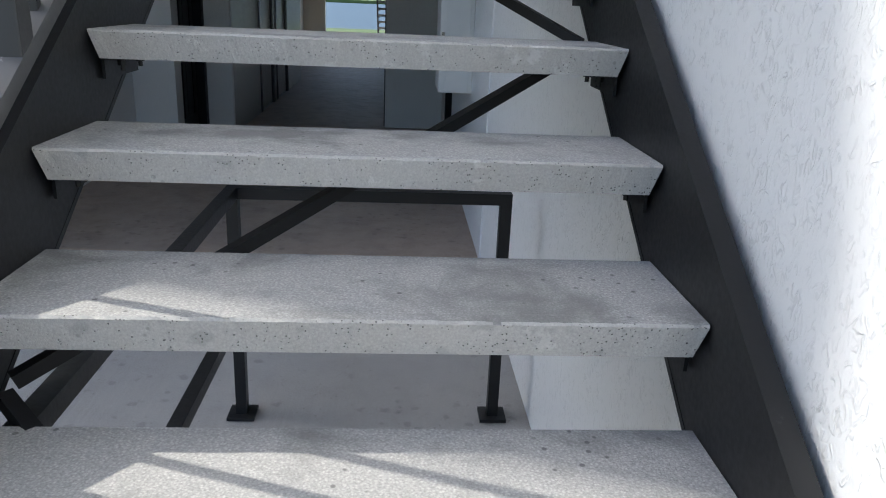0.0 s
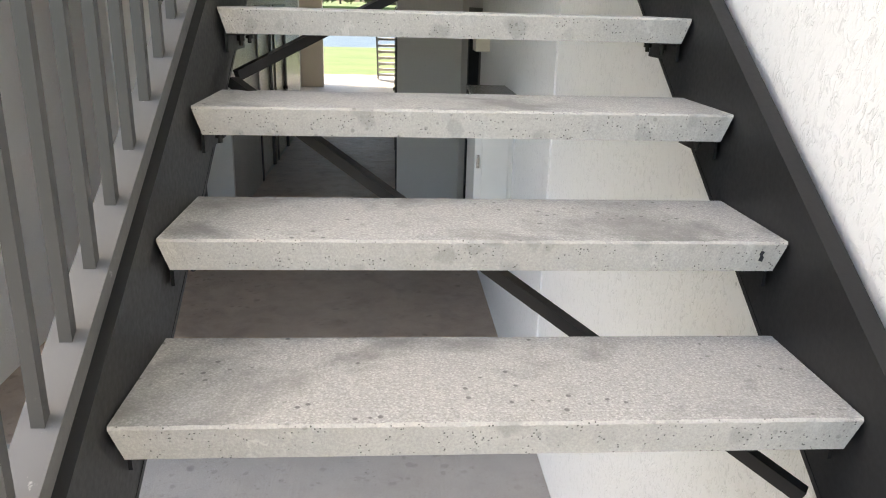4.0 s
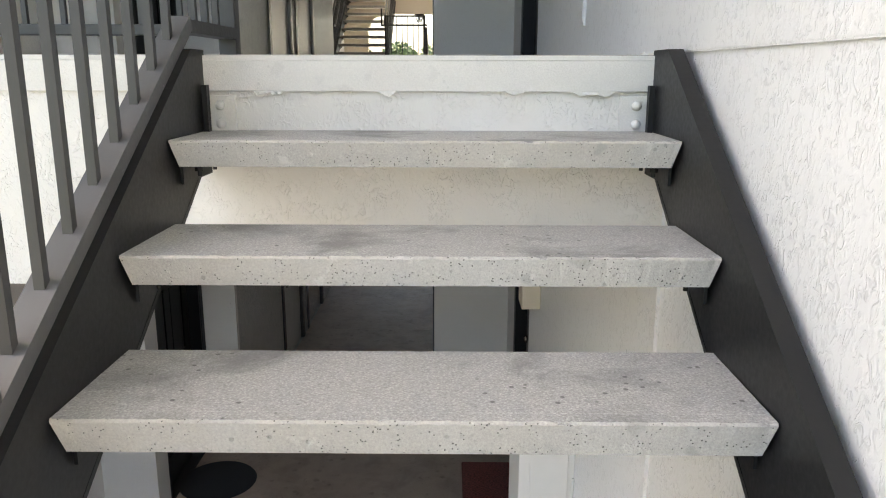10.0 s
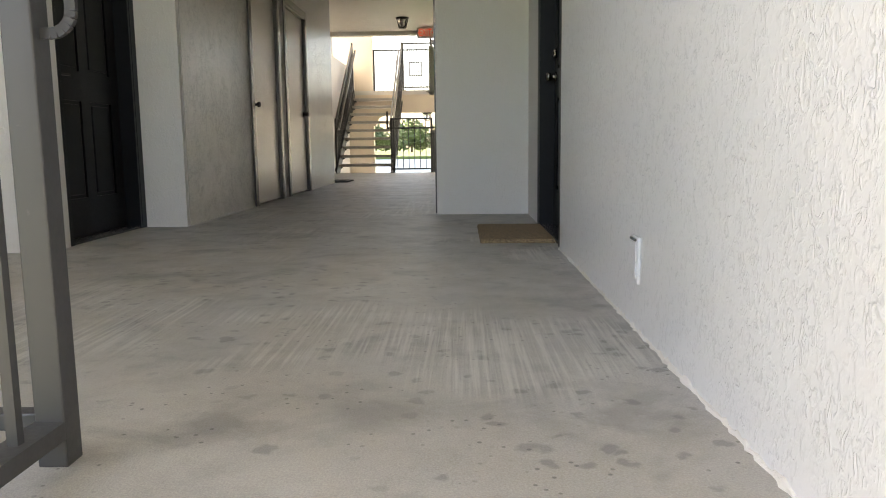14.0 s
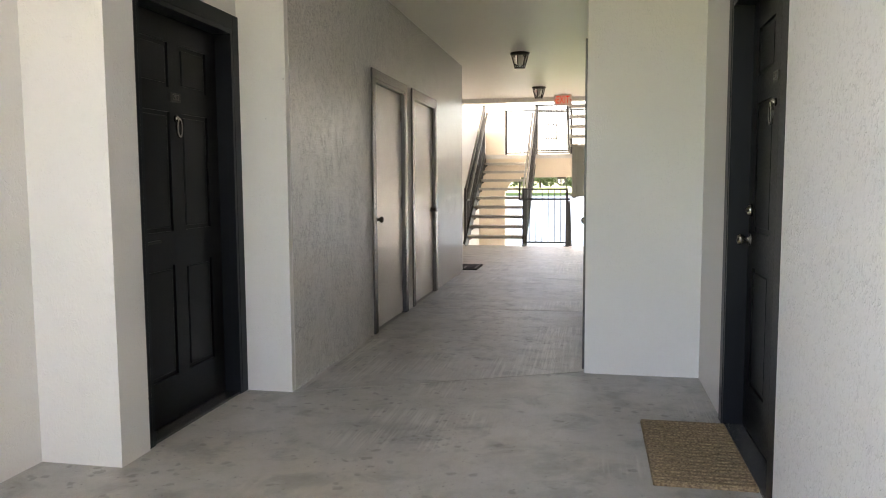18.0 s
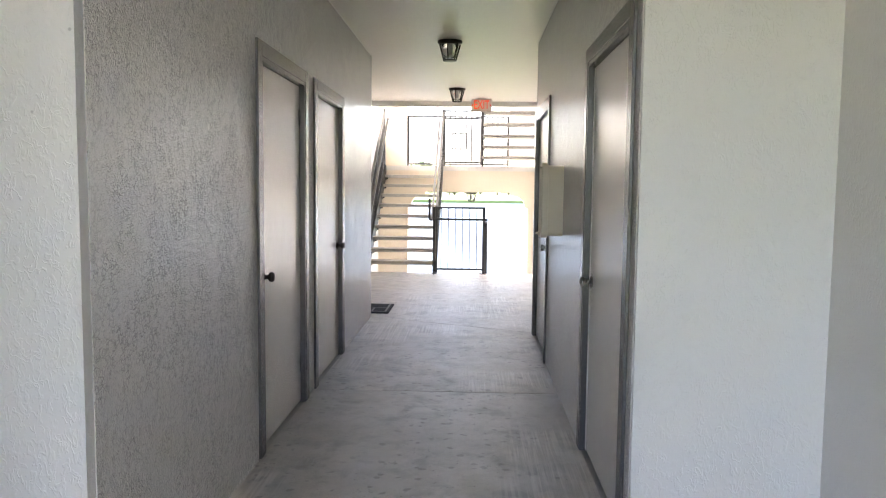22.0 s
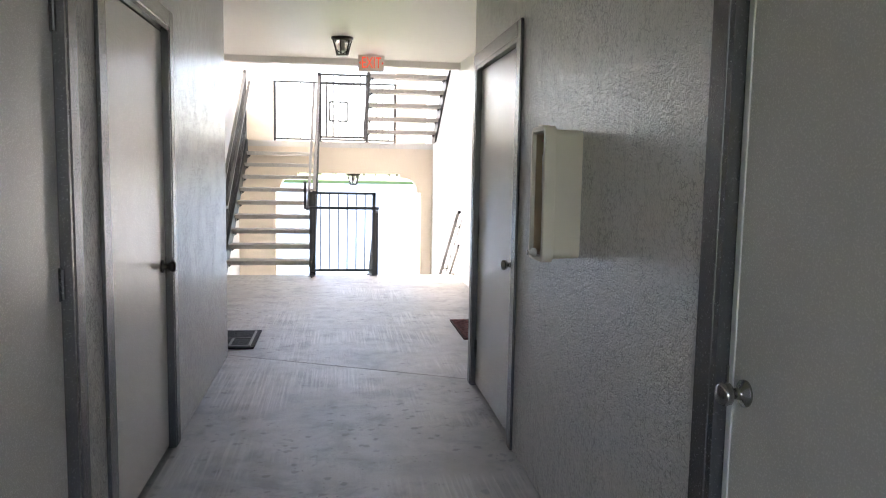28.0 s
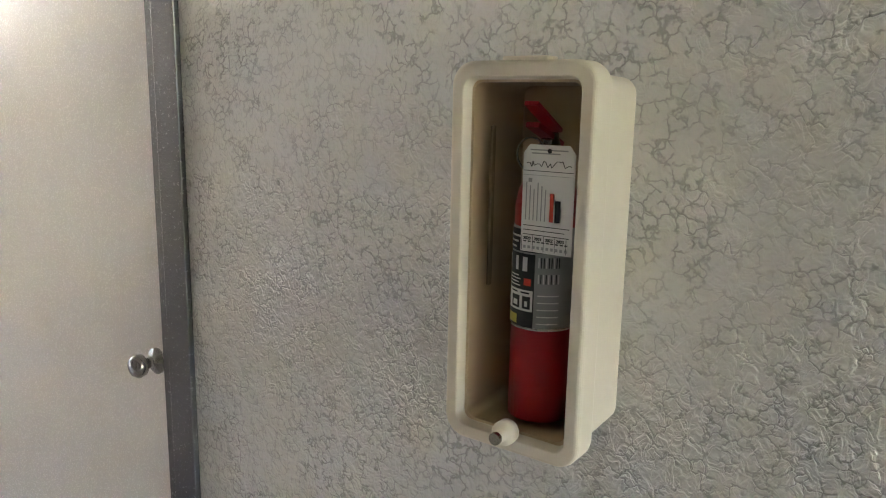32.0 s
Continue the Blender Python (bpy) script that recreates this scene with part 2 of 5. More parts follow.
def stucco(name, base, rough, scale, depth, patch=(0.42, 0.55), wear=0.25, stretch=(1.0, 1.0, 0.6), soft=0.08, ridge=0.05, crease_shade=0.0, spec=0.5, sag=1.2, cuts=0.44, wavy=0.22):
    """Painted textured plaster: raised squiggly strokes and daubs with smooth patches between."""
    m = material(name, base, rough)
    n = Nodes(m)
    worm = n.ramp(n.noise(scale * 0.62, 1.5, 0.5, 0.9, None, stretch), (0.49 - ridge, 0.0), (0.49, 1.0), (0.51, 1.0), (0.51 + ridge, 0.0))
    cut = n.ramp(n.noise(scale * 0.5, 1.0), (cuts, 0.0), (cuts + 0.09, 1.0))
    daub = n.ramp(n.noise(scale, 2.0, 0.5, 0.5, None, stretch), (0.52, 0.0), (0.52 + soft, 0.8))
    gate = n.ramp(n.noise(scale * 0.13, 3.0, 0.6), (patch[0], 0.0), (patch[1], 1.0))
    h = n.mul(n.mul(n.mul(worm, cut), daub, "MAXIMUM"), n.mul(n.mul(gate, 0.85), 0.15, "ADD"))
    fine = n.noise(scale * 4, 3.0)
    n1 = n.bump(fine, depth * 0.10, 0.6)
    waves = n.mul(n.noise(scale * wavy, 2.0), n.mul(n.mul(gate, 0.7), 0.3, "ADD"))
    n2 = n.bump(waves, depth * sag, 0.5, n1)
    n.normal(n.bump(h, depth, 1.0, n2))
    big = n.ramp(n.noise(0.9, 5.0), (0.35, 0.0), (0.75, 1.0))
    col = n.mix(n.mul(big, wear), base, tuple(c * d for c, d in zip(base, (0.82, 0.80, 0.77))))
    spots = n.ramp(n.voronoi(4.0), (0.016, 1.0), (0.026, 0.0))
    col = n.mix(n.mul(spots, 0.6), col, tuple(c * 0.35 for c in base))
    # darker colour beside the strokes stands for the shade their relief would cast
    if crease_shade:
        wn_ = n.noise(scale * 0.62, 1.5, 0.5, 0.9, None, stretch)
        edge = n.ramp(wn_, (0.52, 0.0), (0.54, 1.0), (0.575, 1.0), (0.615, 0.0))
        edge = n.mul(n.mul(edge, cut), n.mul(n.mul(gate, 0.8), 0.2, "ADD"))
        col = n.mix(n.mul(edge, crease_shade), col, tuple(c * 0.30 for c in base))
    n.b.inputs["Specular IOR Level"].default_value = spec
    n.color(n.mix(0.10, col, n.ramp(fine, (0.3, tuple(c * 0.8 for c in base)), (0.7, base))))
    n.rough(n.ramp(fine, (0.3, max(0.05, rough - 0.04)), (0.7, min(1, rough + 0.05))))
    return m


WHITE_STUCCO = stucco("white_stucco", (0.80, 0.80, 0.80), 0.33, 84, 0.0014, (0.33, 0.55), soft=0.20, ridge=0.11, crease_shade=0.22)
BEAM_STUCCO = stucco("beam_stucco", (0.78, 0.755, 0.705), 0.5, 72, 0.0018, (0.40, 0.58), stretch=(1.0, 1.0, 0.75))
FAR_PAINT = stucco("cream_far_stucco", (0.78, 0.69, 0.56), 0.6, 50, 0.0012)
SMOOTH_STUCCO = stucco("smooth_stucco", (0.73, 0.715, 0.69), 0.5, 60, 0.0010, (0.3, 0.5), soft=0.15)
CEILING = stucco("ceiling_stucco", (0.74, 0.72, 0.67), 0.38, 60, 0.002, (0.3, 0.5), stretch=(1.0, 1.0, 1.0))
FACADE = stucco("facade_stucco", (0.72, 0.68, 0.62), 0.7, 40, 0.003)


def knockdown(name, base, rough, scale, depth, spec=1.0, crease_shade=0.6, wear=0.12):
    """Glossy painted knock-down plaster: squiggly ridges and flattened daubs, parted by a broken net of grooves with
    their shade painted in.
    """
    m = material(name, base, rough)
    n = Nodes(m)
    wob = n.t.nodes.new("ShaderNodeTexNoise")
    wob.inputs["Scale"].default_value = scale * 1.3
    wob.inputs["Detail"].default_value = 2.5
    n.link(n.co, wob.inputs["Vector"])
    warp = n.t.nodes.new("ShaderNodeVectorMath")
    warp.operation = "MULTIPLY_ADD"
    warp.inputs[1].default_value = (1.1 / scale,) * 3
    n.link(wob.outputs["Color"], warp.inputs[0])
    n.link(n.co, warp.inputs[2])
    keep, n.co = n.co, warp.outputs[0]
    net = n.voronoi(scale * 1.25, "DISTANCE_TO_EDGE")
    n.co = keep
    gate = n.ramp(n.noise(5.5, 3.0, 0.6), (0.40, 0.45), (0.56, 1.0))
    broken = n.ramp(n.noise(scale * 0.9, 2.0), (0.42, 0.0), (0.52, 1.0))
    groove = n.mul(n.mul(n.ramp(net, (0.025, 1.0), (0.11, 0.0)), broken), gate)
    wiggle = n.noise(scale * 1.3, 2.0, 0.5, 1.0, None, (1.0, 1.0, 0.8))
    ridge = n.ramp(wiggle, (0.34, 0.0), (0.475, 1.0), (0.525, 1.0), (0.65, 0.0))
    daub = n.ramp(n.noise(scale * 2.2, 2.0, 0.5, 0.7), (0.40, 0.0), (0.62, 1.0))
    h = n.mul(n.mul(n.mul(ridge, n.mul(daub, 0.45), "ADD"), gate), n.mul(groove, 0.7), "SUBTRACT")
    fine = n.noise(scale * 9, 2.0)
    nor = n.bump(fine, depth * 0.04, 0.6)
    nor = n.bump(n.mul(n.noise(scale * 0.45, 2.0, 0.5, 0.5), gate), depth * 2.2, 1.0, nor)
    n.normal(n.bump(h, depth, 1.0, nor))
    big = n.ramp(n.noise(0.9, 5.0), (0.35, 0.0), (0.75, 1.0))
    col = n.mix(n.mul(big, wear), base, tuple(c * 0.8 for c in base))
    # grooves coloured darker to give the shade that lies in them
    col = n.mix(n.mul(groove, crease_shade), col, tuple(c * 0.22 for c in base))
    spots = n.ramp(n.voronoi(4.0), (0.016, 1.0), (0.026, 0.0))
    n.color(n.mix(n.mul(spots, 0.6), col, tuple(c * 0.35 for c in base)))
    n.b.inputs["Specular IOR Level"].default_value = spec
    n.rough(n.ramp(fine, (0.3, rough - 0.02), (0.7, rough + 0.04)))
    return m


GLOSS_STUCCO = knockdown("gloss_stucco", (0.68, 0.66, 0.625), 0.16, 40, 0.0022, crease_shade=0.45)


def concrete(name, base, pits=0.0, stain=0.5, broom=0.0, rough=0.75, blotch=0.0, grain=0.4, chips=0.0, spots=1.0, tan=0.0):
    m = material(name, base, rough)
    n = Nodes(m)

    def k(f):
        return tuple(min(1.0, c * f) for c in base)

    info = n.t.nodes.new("ShaderNodeObjectInfo")
    off = n.t.nodes.new("ShaderNodeVectorMath")
    off.operation = "MULTIPLY_ADD"
    off.inputs[1].default_value = (37.0, 21.0, 11.0)
    n.link(info.outputs["Random"], off.inputs[0])
    n.link(n.co, off.inputs[2])
    n.co = off.outputs[0]
    big = n.noise(1.7, 6.0, 0.6)
    mid = n.noise(7, 6.0, 0.68)
    fine = n.noise(240, 2.0, 0.7)
    grit = n.voronoi(190)
    col = n.mix(n.ramp(big, (0.38, 0.0), (0.66, 1.0)), base, k(1 - 0.32 * stain))
    col = n.mix(n.mul(n.ramp(mid, (0.46, 0.0), (0.68, 1.0)), 0.6 * stain), col, k(0.58))
    col = n.mix(grain, col, n.ramp(fine, (0.32, k(0.5)), (0.68, k(1.3))))
    col = n.mix(grain * 0.6, col, n.ramp(grit, (0.1, k(1.25)), (0.5, k(0.75))))
    nor = n.bump(fine, 0.0016, 0.8)
    if tan:
        wash = n.ramp(n.noise(1.25, 4.0, 0.6, 0.3), (0.46, 0.0), (0.64, 1.0))
        col = n.mix(n.mul(wash, tan), col, (base[0] * 0.82, base[1] * 0.72, base[2] * 0.56))
    if blotch:
        b1 = n.ramp(n.noise(4.0, 5.0, 0.6, 0.4), (0.52, 0.0), (0.66, 1.0))
        col = n.mix(n.mul(b1, blotch), col, k(0.40))
    if stain > 0:
        warp = n.t.nodes.new("ShaderNodeVectorMath")
        warp.operation = "MULTIPLY_ADD"
        warp.inputs[1].default_value = (0.05, 0.05, 0.05)
        wn_ = n.t.nodes.new("ShaderNodeTexNoise")
        wn_.inputs["Scale"].default_value = 22
        n.link(n.co, wn_.inputs["Vector"])
        n.link(wn_.outputs["Color"], warp.inputs[0])
        n.link(n.co, warp.inputs[2])
        keep, n.co = n.co, warp.outputs[0]
        gate = n.ramp(n.noise(1.1, 2.0), (0.47, 0.0), (0.55, 1.0))
        sp = n.ramp(n.voronoi(5.0), (0.08, 1.0), (0.13, 0.0))
        sp2 = n.ramp(n.voronoi(13.0), (0.17, 1.0), (0.26, 0.0))
        n.co = keep
        col = n.mix(n.mul(sp, 0.65 * stain * spots), col, k(0.34))
        col = n.mix(n.mul(n.mul(sp2, gate), 0.6 * stain * min(1.0, spots + 0.2)), col, k(0.36))
        fly = n.ramp(n.voronoi(34.0), (0.11, 1.0), (0.17, 0.0))
        few = n.ramp(n.noise(6.0, 2.0), (0.50, 0.0), (0.57, 1.0))
        col = n.mix(n.mul(n.mul(fly, few), 0.75 * stain), col, k(0.22))
    if pits:
        v = n.ramp(n.voronoi(150), (0.15, 0.0), (0.23, 1.0))
        gate = n.ramp(n.noise(34, 2.0), (0.50, 1.0), (0.56, 0.0))
        hole = n.mul(v, gate, "MAXIMUM")
        col = n.mix(n.mul(n.mul(1.0, hole, "SUBTRACT"), pits), col, k(0.16))
        nor = n.bump(hole, 0.004, 0.9, nor)
    if chips:
        ch = n.ramp(n.noise(11, 5.0, 0.7), (0.60, 0.0), (0.66, 1.0))
        col = n.mix(n.mul(ch, chips), col, k(1.4))
        nor = n.bump(ch, 0.002, 0.6, nor)
    if broom:
        w = n.noise(70, 2.0, 0.6, 0.0, None, (1.0, 0.025, 1.0))
        patch = n.ramp(n.noise(1.3, 3.0), (0.50, 0.0), (0.62, 1.0))
        nor = n.bump(n.mul(w, n.mul(patch, 0.2, "ADD")), 0.002 * broom, 1.0, nor)
        col = n.mix(n.mul(n.mul(n.ramp(w, (0.46, 0.0), (0.62, 1.0)), patch), 0.30 * broom), col, k(1.45))
    n.color(col)
    n.normal(nor)
    n.rough(n.ramp(mid, (0.3, rough - 0.14), (0.7, min(1.0, rough + 0.1))))
    return m


TREAD = concrete("tread_concrete", (0.50, 0.485, 0.46), stain=1.0, rough=0.85, blotch=0.75, grain=1.0, spots=0.12)
TREAD_EDGE = concrete("tread_edge_concrete", (0.56, 0.54, 0.50), pits=0.9, stain=0.5, rough=0.8, grain=0.25, chips=0.35, tan=0.2)
FLOOR = concrete("floor_concrete", (0.50, 0.48, 0.44), stain=1.0, broom=1.3, rough=0.5, blotch=0.5, grain=0.35, spots=0.8, tan=0.25)
LOWER_FLOOR = concrete("lower_floor_concrete", (0.46, 0.36, 0.285), stain=0.7, rough=0.6, blotch=0.3, grain=0.3)
PALE_PAVING = concrete("pale_paving", (0.60, 0.57, 0.52), stain=0.4, broom=0.3)
GROUND_SLAB = concrete("ground_concrete", (0.42, 0.40, 0.375), stain=0.5, broom=0.3)
FASCIA_PAINT = concrete("fascia_paint", (0.72, 0.70, 0.655), stain=0.2, rough=0.5, grain=0.1)


def painted(name, base, rough=0.45, metal=0.0, chip=None, amount=0.5, grain=90.0, relief=0.4, spec=0.5, deep=0.0006, vary=0.05):
    m = material(name, base, rough, metal)
    n = Nodes(m)
    f = n.noise(grain, 4.0)
    g = n.noise(4.0, 5.0)
    col = n.mix(n.mul(n.ramp(g, (0.4, 0.0), (0.7, 1.0)), 0.2), base, tuple(min(1, c * 0.7 + 0.01) for c in base))
    if chip:
        c1 = n.ramp(n.noise(26, 6.0, 0.7), (0.66, 0.0), (0.72, 1.0))
        col = n.mix(n.mul(c1, amount), col, chip)
    n.color(col)
    n.b.inputs["Specular IOR Level"].default_value = spec
    n.normal(n.bump(f, deep, relief))
    n.rough(n.ramp(f, (0.3, max(0.05, rough - vary)), (0.7, rough + vary)))
    return m


STEEL = painted("dark_steel_paint", (0.013, 0.0132, 0.014), 0.42, chip=(0.07, 0.068, 0.066), amount=0.25, spec=0.32)
RAIL_STEEL = painted("rail_steel_paint", (0.045, 0.045, 0.046), 0.40, chip=(0.13, 0.125, 0.12), amount=0.3)
WORN_RAIL = painted("worn_rail_paint", (0.11, 0.11, 0.112), 0.36, chip=(0.45, 0.45, 0.44), amount=0.55)
BLACK_DOOR = painted("black_door_paint", (0.0025, 0.0028, 0.0036), 0.40, relief=0.15, spec=0.22)
NAVY_FRAME = painted("dark_frame_paint", (0.005, 0.0065, 0.0100), 0.40, relief=0.15, spec=0.25)
BEIGE_DOOR = painted("beige_door_paint", (0.76, 0.735, 0.69), 0.27, grain=260, relief=0.10, spec=1.0, deep=0.0002, vary=0.01)
GREY_FRAME = painted("grey_frame_paint", (0.070, 0.068, 0.071), 0.24, chip=(0.03, 0.03, 0.038), amount=0.7, grain=150, relief=0.8, spec=0.9, deep=0.0010)
BRONZE = painted("dark_bronze", (0.035, 0.03, 0.026), 0.35, 0.6)
NICKEL = painted("satin_nickel", (0.36, 0.345, 0.32), 0.22, 0.95, relief=0.05)
CREAM = painted("cream_plastic", (0.72, 0.645, 0.53), 0.42, chip=(0.5, 0.40, 0.27), amount=0.25, relief=0.12)
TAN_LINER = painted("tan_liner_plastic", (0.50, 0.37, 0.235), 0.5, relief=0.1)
RED = painted("red_paint", (0.40, 0.010, 0.014), 0.38, relief=0.04)
RED_ALARM = painted("red_plastic", (0.34, 0.018, 0.02), 0.45)
WHITE_PAINT = painted("white_paint", (0.72, 0.71, 0.68), 0.45)
PALE_STOP = painted("pale_stop_paint", (0.80, 0.79, 0.76), 0.35, vary=0.01)
PAPER = painted("paper", (0.75, 0.75, 0.74), 0.7)
INK = painted("ink", (0.02, 0.02, 0.025), 0.6)
GREY_PRINT = painted("grey_print", (0.35, 0.36, 0.36), 0.5)
LETTER_RED = painted("letter_red", (0.75, 0.06, 0.03), 0.5)
YELLOW_PRINT = painted("yellow_print", (0.6, 0.55, 0.12), 0.5)
GLOW_RED = material("lit_letter_red", (0.75, 0.06, 0.03), 0.5)
GLOW_RED.node_tree.nodes["Principled BSDF"].inputs["Emission Color"].default_value = (1.0, 0.10, 0.03, 1)
GLOW_RED.node_tree.nodes["Principled BSDF"].inputs["Emission Strength"].default_value = 0.09
SHADOW_LINE = painted("brown_shadow_line", (0.22, 0.155, 0.09), 0.5)
DARK_GAP = painted("dark_gap", (0.01, 0.01, 0.01), 0.8)
GLASS = material("lamp_glass", (0.9, 0.9, 0.88), 0.15)
GLASS.node_tree.nodes["Principled BSDF"].inputs["Transmission Weight"].default_value = 0.95


def woven(name, base, dark, scale):
    m = material(name, base, 0.9)
    n = Nodes(m)
    a = n.noise(scale, 2.0, 0.5, 0.0, None, (1.0, 2.2, 1.0))
    n.color(n.ramp(a, (0.35, dark), (0.65, base)))
    n.normal(n.bump(a, 0.006))
    return m


COIR = woven("coir_fibre", (0.36, 0.26, 0.15), (0.12, 0.08, 0.045), 90)
RUBBER = woven("black_rubber", (0.022, 0.024, 0.03), (0.010, 0.011, 0.014), 120)
RED_MAT = woven("red_mat", (0.32, 0.10, 0.08), (0.10, 0.035, 0.03), 60)


RED_DARK = woven("dark_red_mat", (0.10, 0.035, 0.03), (0.05, 0.02, 0.018), 60)


def outdoors(name, c1, c2, scale, rough=0.9, depth=0.02):
    m = material(name, c1, rough)
    n = Nodes(m)
    f = n.noise(scale, 6.0, 0.65)
    n.color(n.mix(n.ramp(f, (0.35, 0.0), (0.65, 1.0)), c1, c2))
    n.normal(n.bump(n.noise(scale * 8, 3.0), depth))
    return m


GRASS = outdoors("grass", (0.10, 0.15, 0.04), (0.15, 0.19, 0.065), 0.35)
LEAF = outdoors("leaf", (0.10, 0.14, 0.06), (0.14, 0.17, 0.085), 1.2)
BARK = outdoors("bark", (0.14, 0.10, 0.07), (0.08, 0.06, 0.045), 6)
SAND = outdoors("shore_gravel", (0.32, 0.28, 0.22), (0.2, 0.18, 0.15), 3)
WATER = material("lake_water", (0.06, 0.09, 0.115), 0.35)
WATER.node_tree.nodes["Principled BSDF"].inputs["Specular IOR Level"].default_value = 0.12
_n = Nodes(WATER)
_n.normal(_n.bump(_n.noise(0.5, 4.0, 0.6, 0.0, None, (1.0, 2.5, 1.0)), 0.25, 0.5))


# ---------------- builders ----------------
def add_box(bm, x0, x1, y0, y1, z0, z1, bevel=0.0):
    r = bmesh.ops.create_cube(bm, size=1.0)
    vs = r["verts"]
    for v in vs:
        v.co = Vector(((x0 + x1) / 2 + v.co.x * (x1 - x0), (y0 + y1) / 2 + v.co.y * (y1 - y0), (z0 + z1) / 2 + v.co.z * (z1 - z0)))
    if bevel:
        es = list({e for v in vs for e in v.link_edges})
        bmesh.ops.bevel(bm, geom=es, offset=bevel, segments=2, profile=0.5, affect="EDGES")
    return vs


def box(*a, bevel=0.0):
    bm = bmesh.new()
    add_box(bm, *a, bevel=bevel)
    return bm


def add_bar(bm, p, q, w, h, up=(0, 0, 1)):
    """A square bar from p to q, w wide across and h deep."""
    p, q = Vector(p), Vector(q)
    d = (q - p).normalized()
    side = d.cross(Vector(up))
    if side.length < 1e-4:
        side = Vector((1, 0, 0))
    side.normalize()
    top = side.cross(d).normalized()
    ring = []
    for e in (p, q):
        ring.append([bm.verts.new(e + side * sx * w / 2 + top * sz * h / 2) for sx, sz in ((-1, -1), (1, -1), (1, 1), (-1, 1))])
    for i in range(4):
        bm.faces.new((ring[0][i], ring[0][(i + 1) % 4], ring[1][(i + 1) % 4], ring[1][i]))
    bm.faces.new(ring[0][::-1])
    bm.faces.new(ring[1])
    bmesh.ops.recalc_face_normals(bm, faces=bm.faces[:])
    return bm


def bar(p, q, w, h, up=(0, 0, 1)):
    return add_bar(bmesh.new(), p, q, w, h, up)


def add_cyl(bm, p, q, r0, r1=None, seg=16):
    p, q = Vector(p), Vector(q)
    r1 = r0 if r1 is None else r1
    d = q - p
    m = Matrix.Translation((p + q) / 2) @ d.to_track_quat("Z", "Y").to_matrix().to_4x4()
    bmesh.ops.create_cone(bm, cap_ends=True, segments=seg, radius1=r0, radius2=r1, depth=d.length, matrix=m)
    return bm


def cyl(p, q, r0, r1=None, seg=16):
    return add_cyl(bmesh.new(), p, q, r0, r1, seg)


def lathe(profile, axis_from, axis_dir, seg=20):
    """A turned body: (distance along the axis, radius) pairs."""
    bm = bmesh.new()
    m = Matrix.Translation(axis_from) @ Vector(axis_dir).to_track_quat("Z", "Y").to_matrix().to_4x4()
    rings = []
    for d, r in profile:
        rings.append([bm.verts.new(m @ Vector((r * math.cos(2 * math.pi * i / seg), r * math.sin(2 * math.pi * i / seg), d))) for i in range(seg)])
    for a, b in zip(rings, rings[1:]):
        for i in range(seg):
            bm.faces.new((a[i], a[(i + 1) % seg], b[(i + 1) % seg], b[i]))
    bm.faces.new(rings[0][::-1])
    bm.faces.new(rings[-1])
    for f in bm.faces:
        f.smooth = True
    return bm


def prism(points, axis, lo, hi):
    """A closed outline (two coordinates) drawn out along the axis."""
    bm = bmesh.new()

    def at(p, d):
        return Vector({"x": (d, p[0], p[1]), "y": (p[0], d, p[1]), "z": (p[0], p[1], d)}[axis])

    a = [bm.verts.new(at(p, lo)) for p in points]
    b = [bm.verts.new(at(p, hi)) for p in points]
    k = len(points)
    for i in range(k):
        bm.faces.new((a[i], a[(i + 1) % k], b[(i + 1) % k], b[i]))
    bm.faces.new(a[::-1])
    bm.faces.new(b)
    bmesh.ops.recalc_face_normals(bm, faces=bm.faces[:])
    return bm


def mesh_of(bm, name, mat):
    me = bpy.data.meshes.new(name)
    bm.to_mesh(me)
    bm.free()
    me.materials.append(mat)
    return me


def part(name, bm, mat, parent, label=""):
    ob = new(name, mesh_of(bm, name, mat) if isinstance(bm, bmesh.types.BMesh) else bm)
    ob.parent = parent
    if label:
        tagged(ob, label)
    return ob


def thing(name, at, label, category, group="", rz=0):
    ob = new(name)
    ob.empty_display_size = 0.1
    ob.matrix_basis = pose(*at, 0, 0, rz)
    return tagged(ob, label, category, group)


def structure(name, bm, mat, label):
    ob = new(name, mesh_of(bm, name, mat))
    return tagged(ob, label, "", "", "structure")


def words(name, text, size, mat, parent, m, align="CENTER"):
    cu = bpy.data.curves.new(name, "FONT")
    cu.body = text
    cu.size = size
    cu.align_x = align
    cu.align_y = "CENTER"
    cu.extrude = 0.0008
    cu.materials.append(mat)
    ob = new(name, cu)
    ob.parent = parent
    ob.matrix_basis = m
    return ob


RISE, RUN = 0.1786, 0.28
H = 18 * RISE
MID = 7.145          # the building mirrors about this line
END = 2 * MID
CEIL = 2.72


# ---------------- the setting ----------------
def wall_y(name, x0, x1, y0, y1, z0, z1, mat, label, openings=()):
    """A wall along y, with openings (from, to, top)."""
    bm = bmesh.new()
    at = y0
    for a, b, top in sorted(openings):
        add_box(bm, x0, x1, at, a, z0, z1)
        add_box(bm, x0, x1, a, b, z0 + top, z1)
        at = b
    add_box(bm, x0, x1, at, y1, z0, z1)
    return structure(name, bm, mat, label)


def mirror(y):
    return 2 * MID - y


def flipped(pairs):
    return [(mirror(b), mirror(a), t) for a, b, t in pairs]


LEFT_UNIT = (3.21, 4.12, 2.05)
RIGHT_UNIT = (3.03, 4.02, 2.05)
LEFT_CLOSETS = [(5.93, 6.905, 2.015), (7.265, 8.27, 2.015)]
RIGHT_CLOSETS = [(5.09, 6.12, 2.015), (8.13, 9.22, 2.015)]


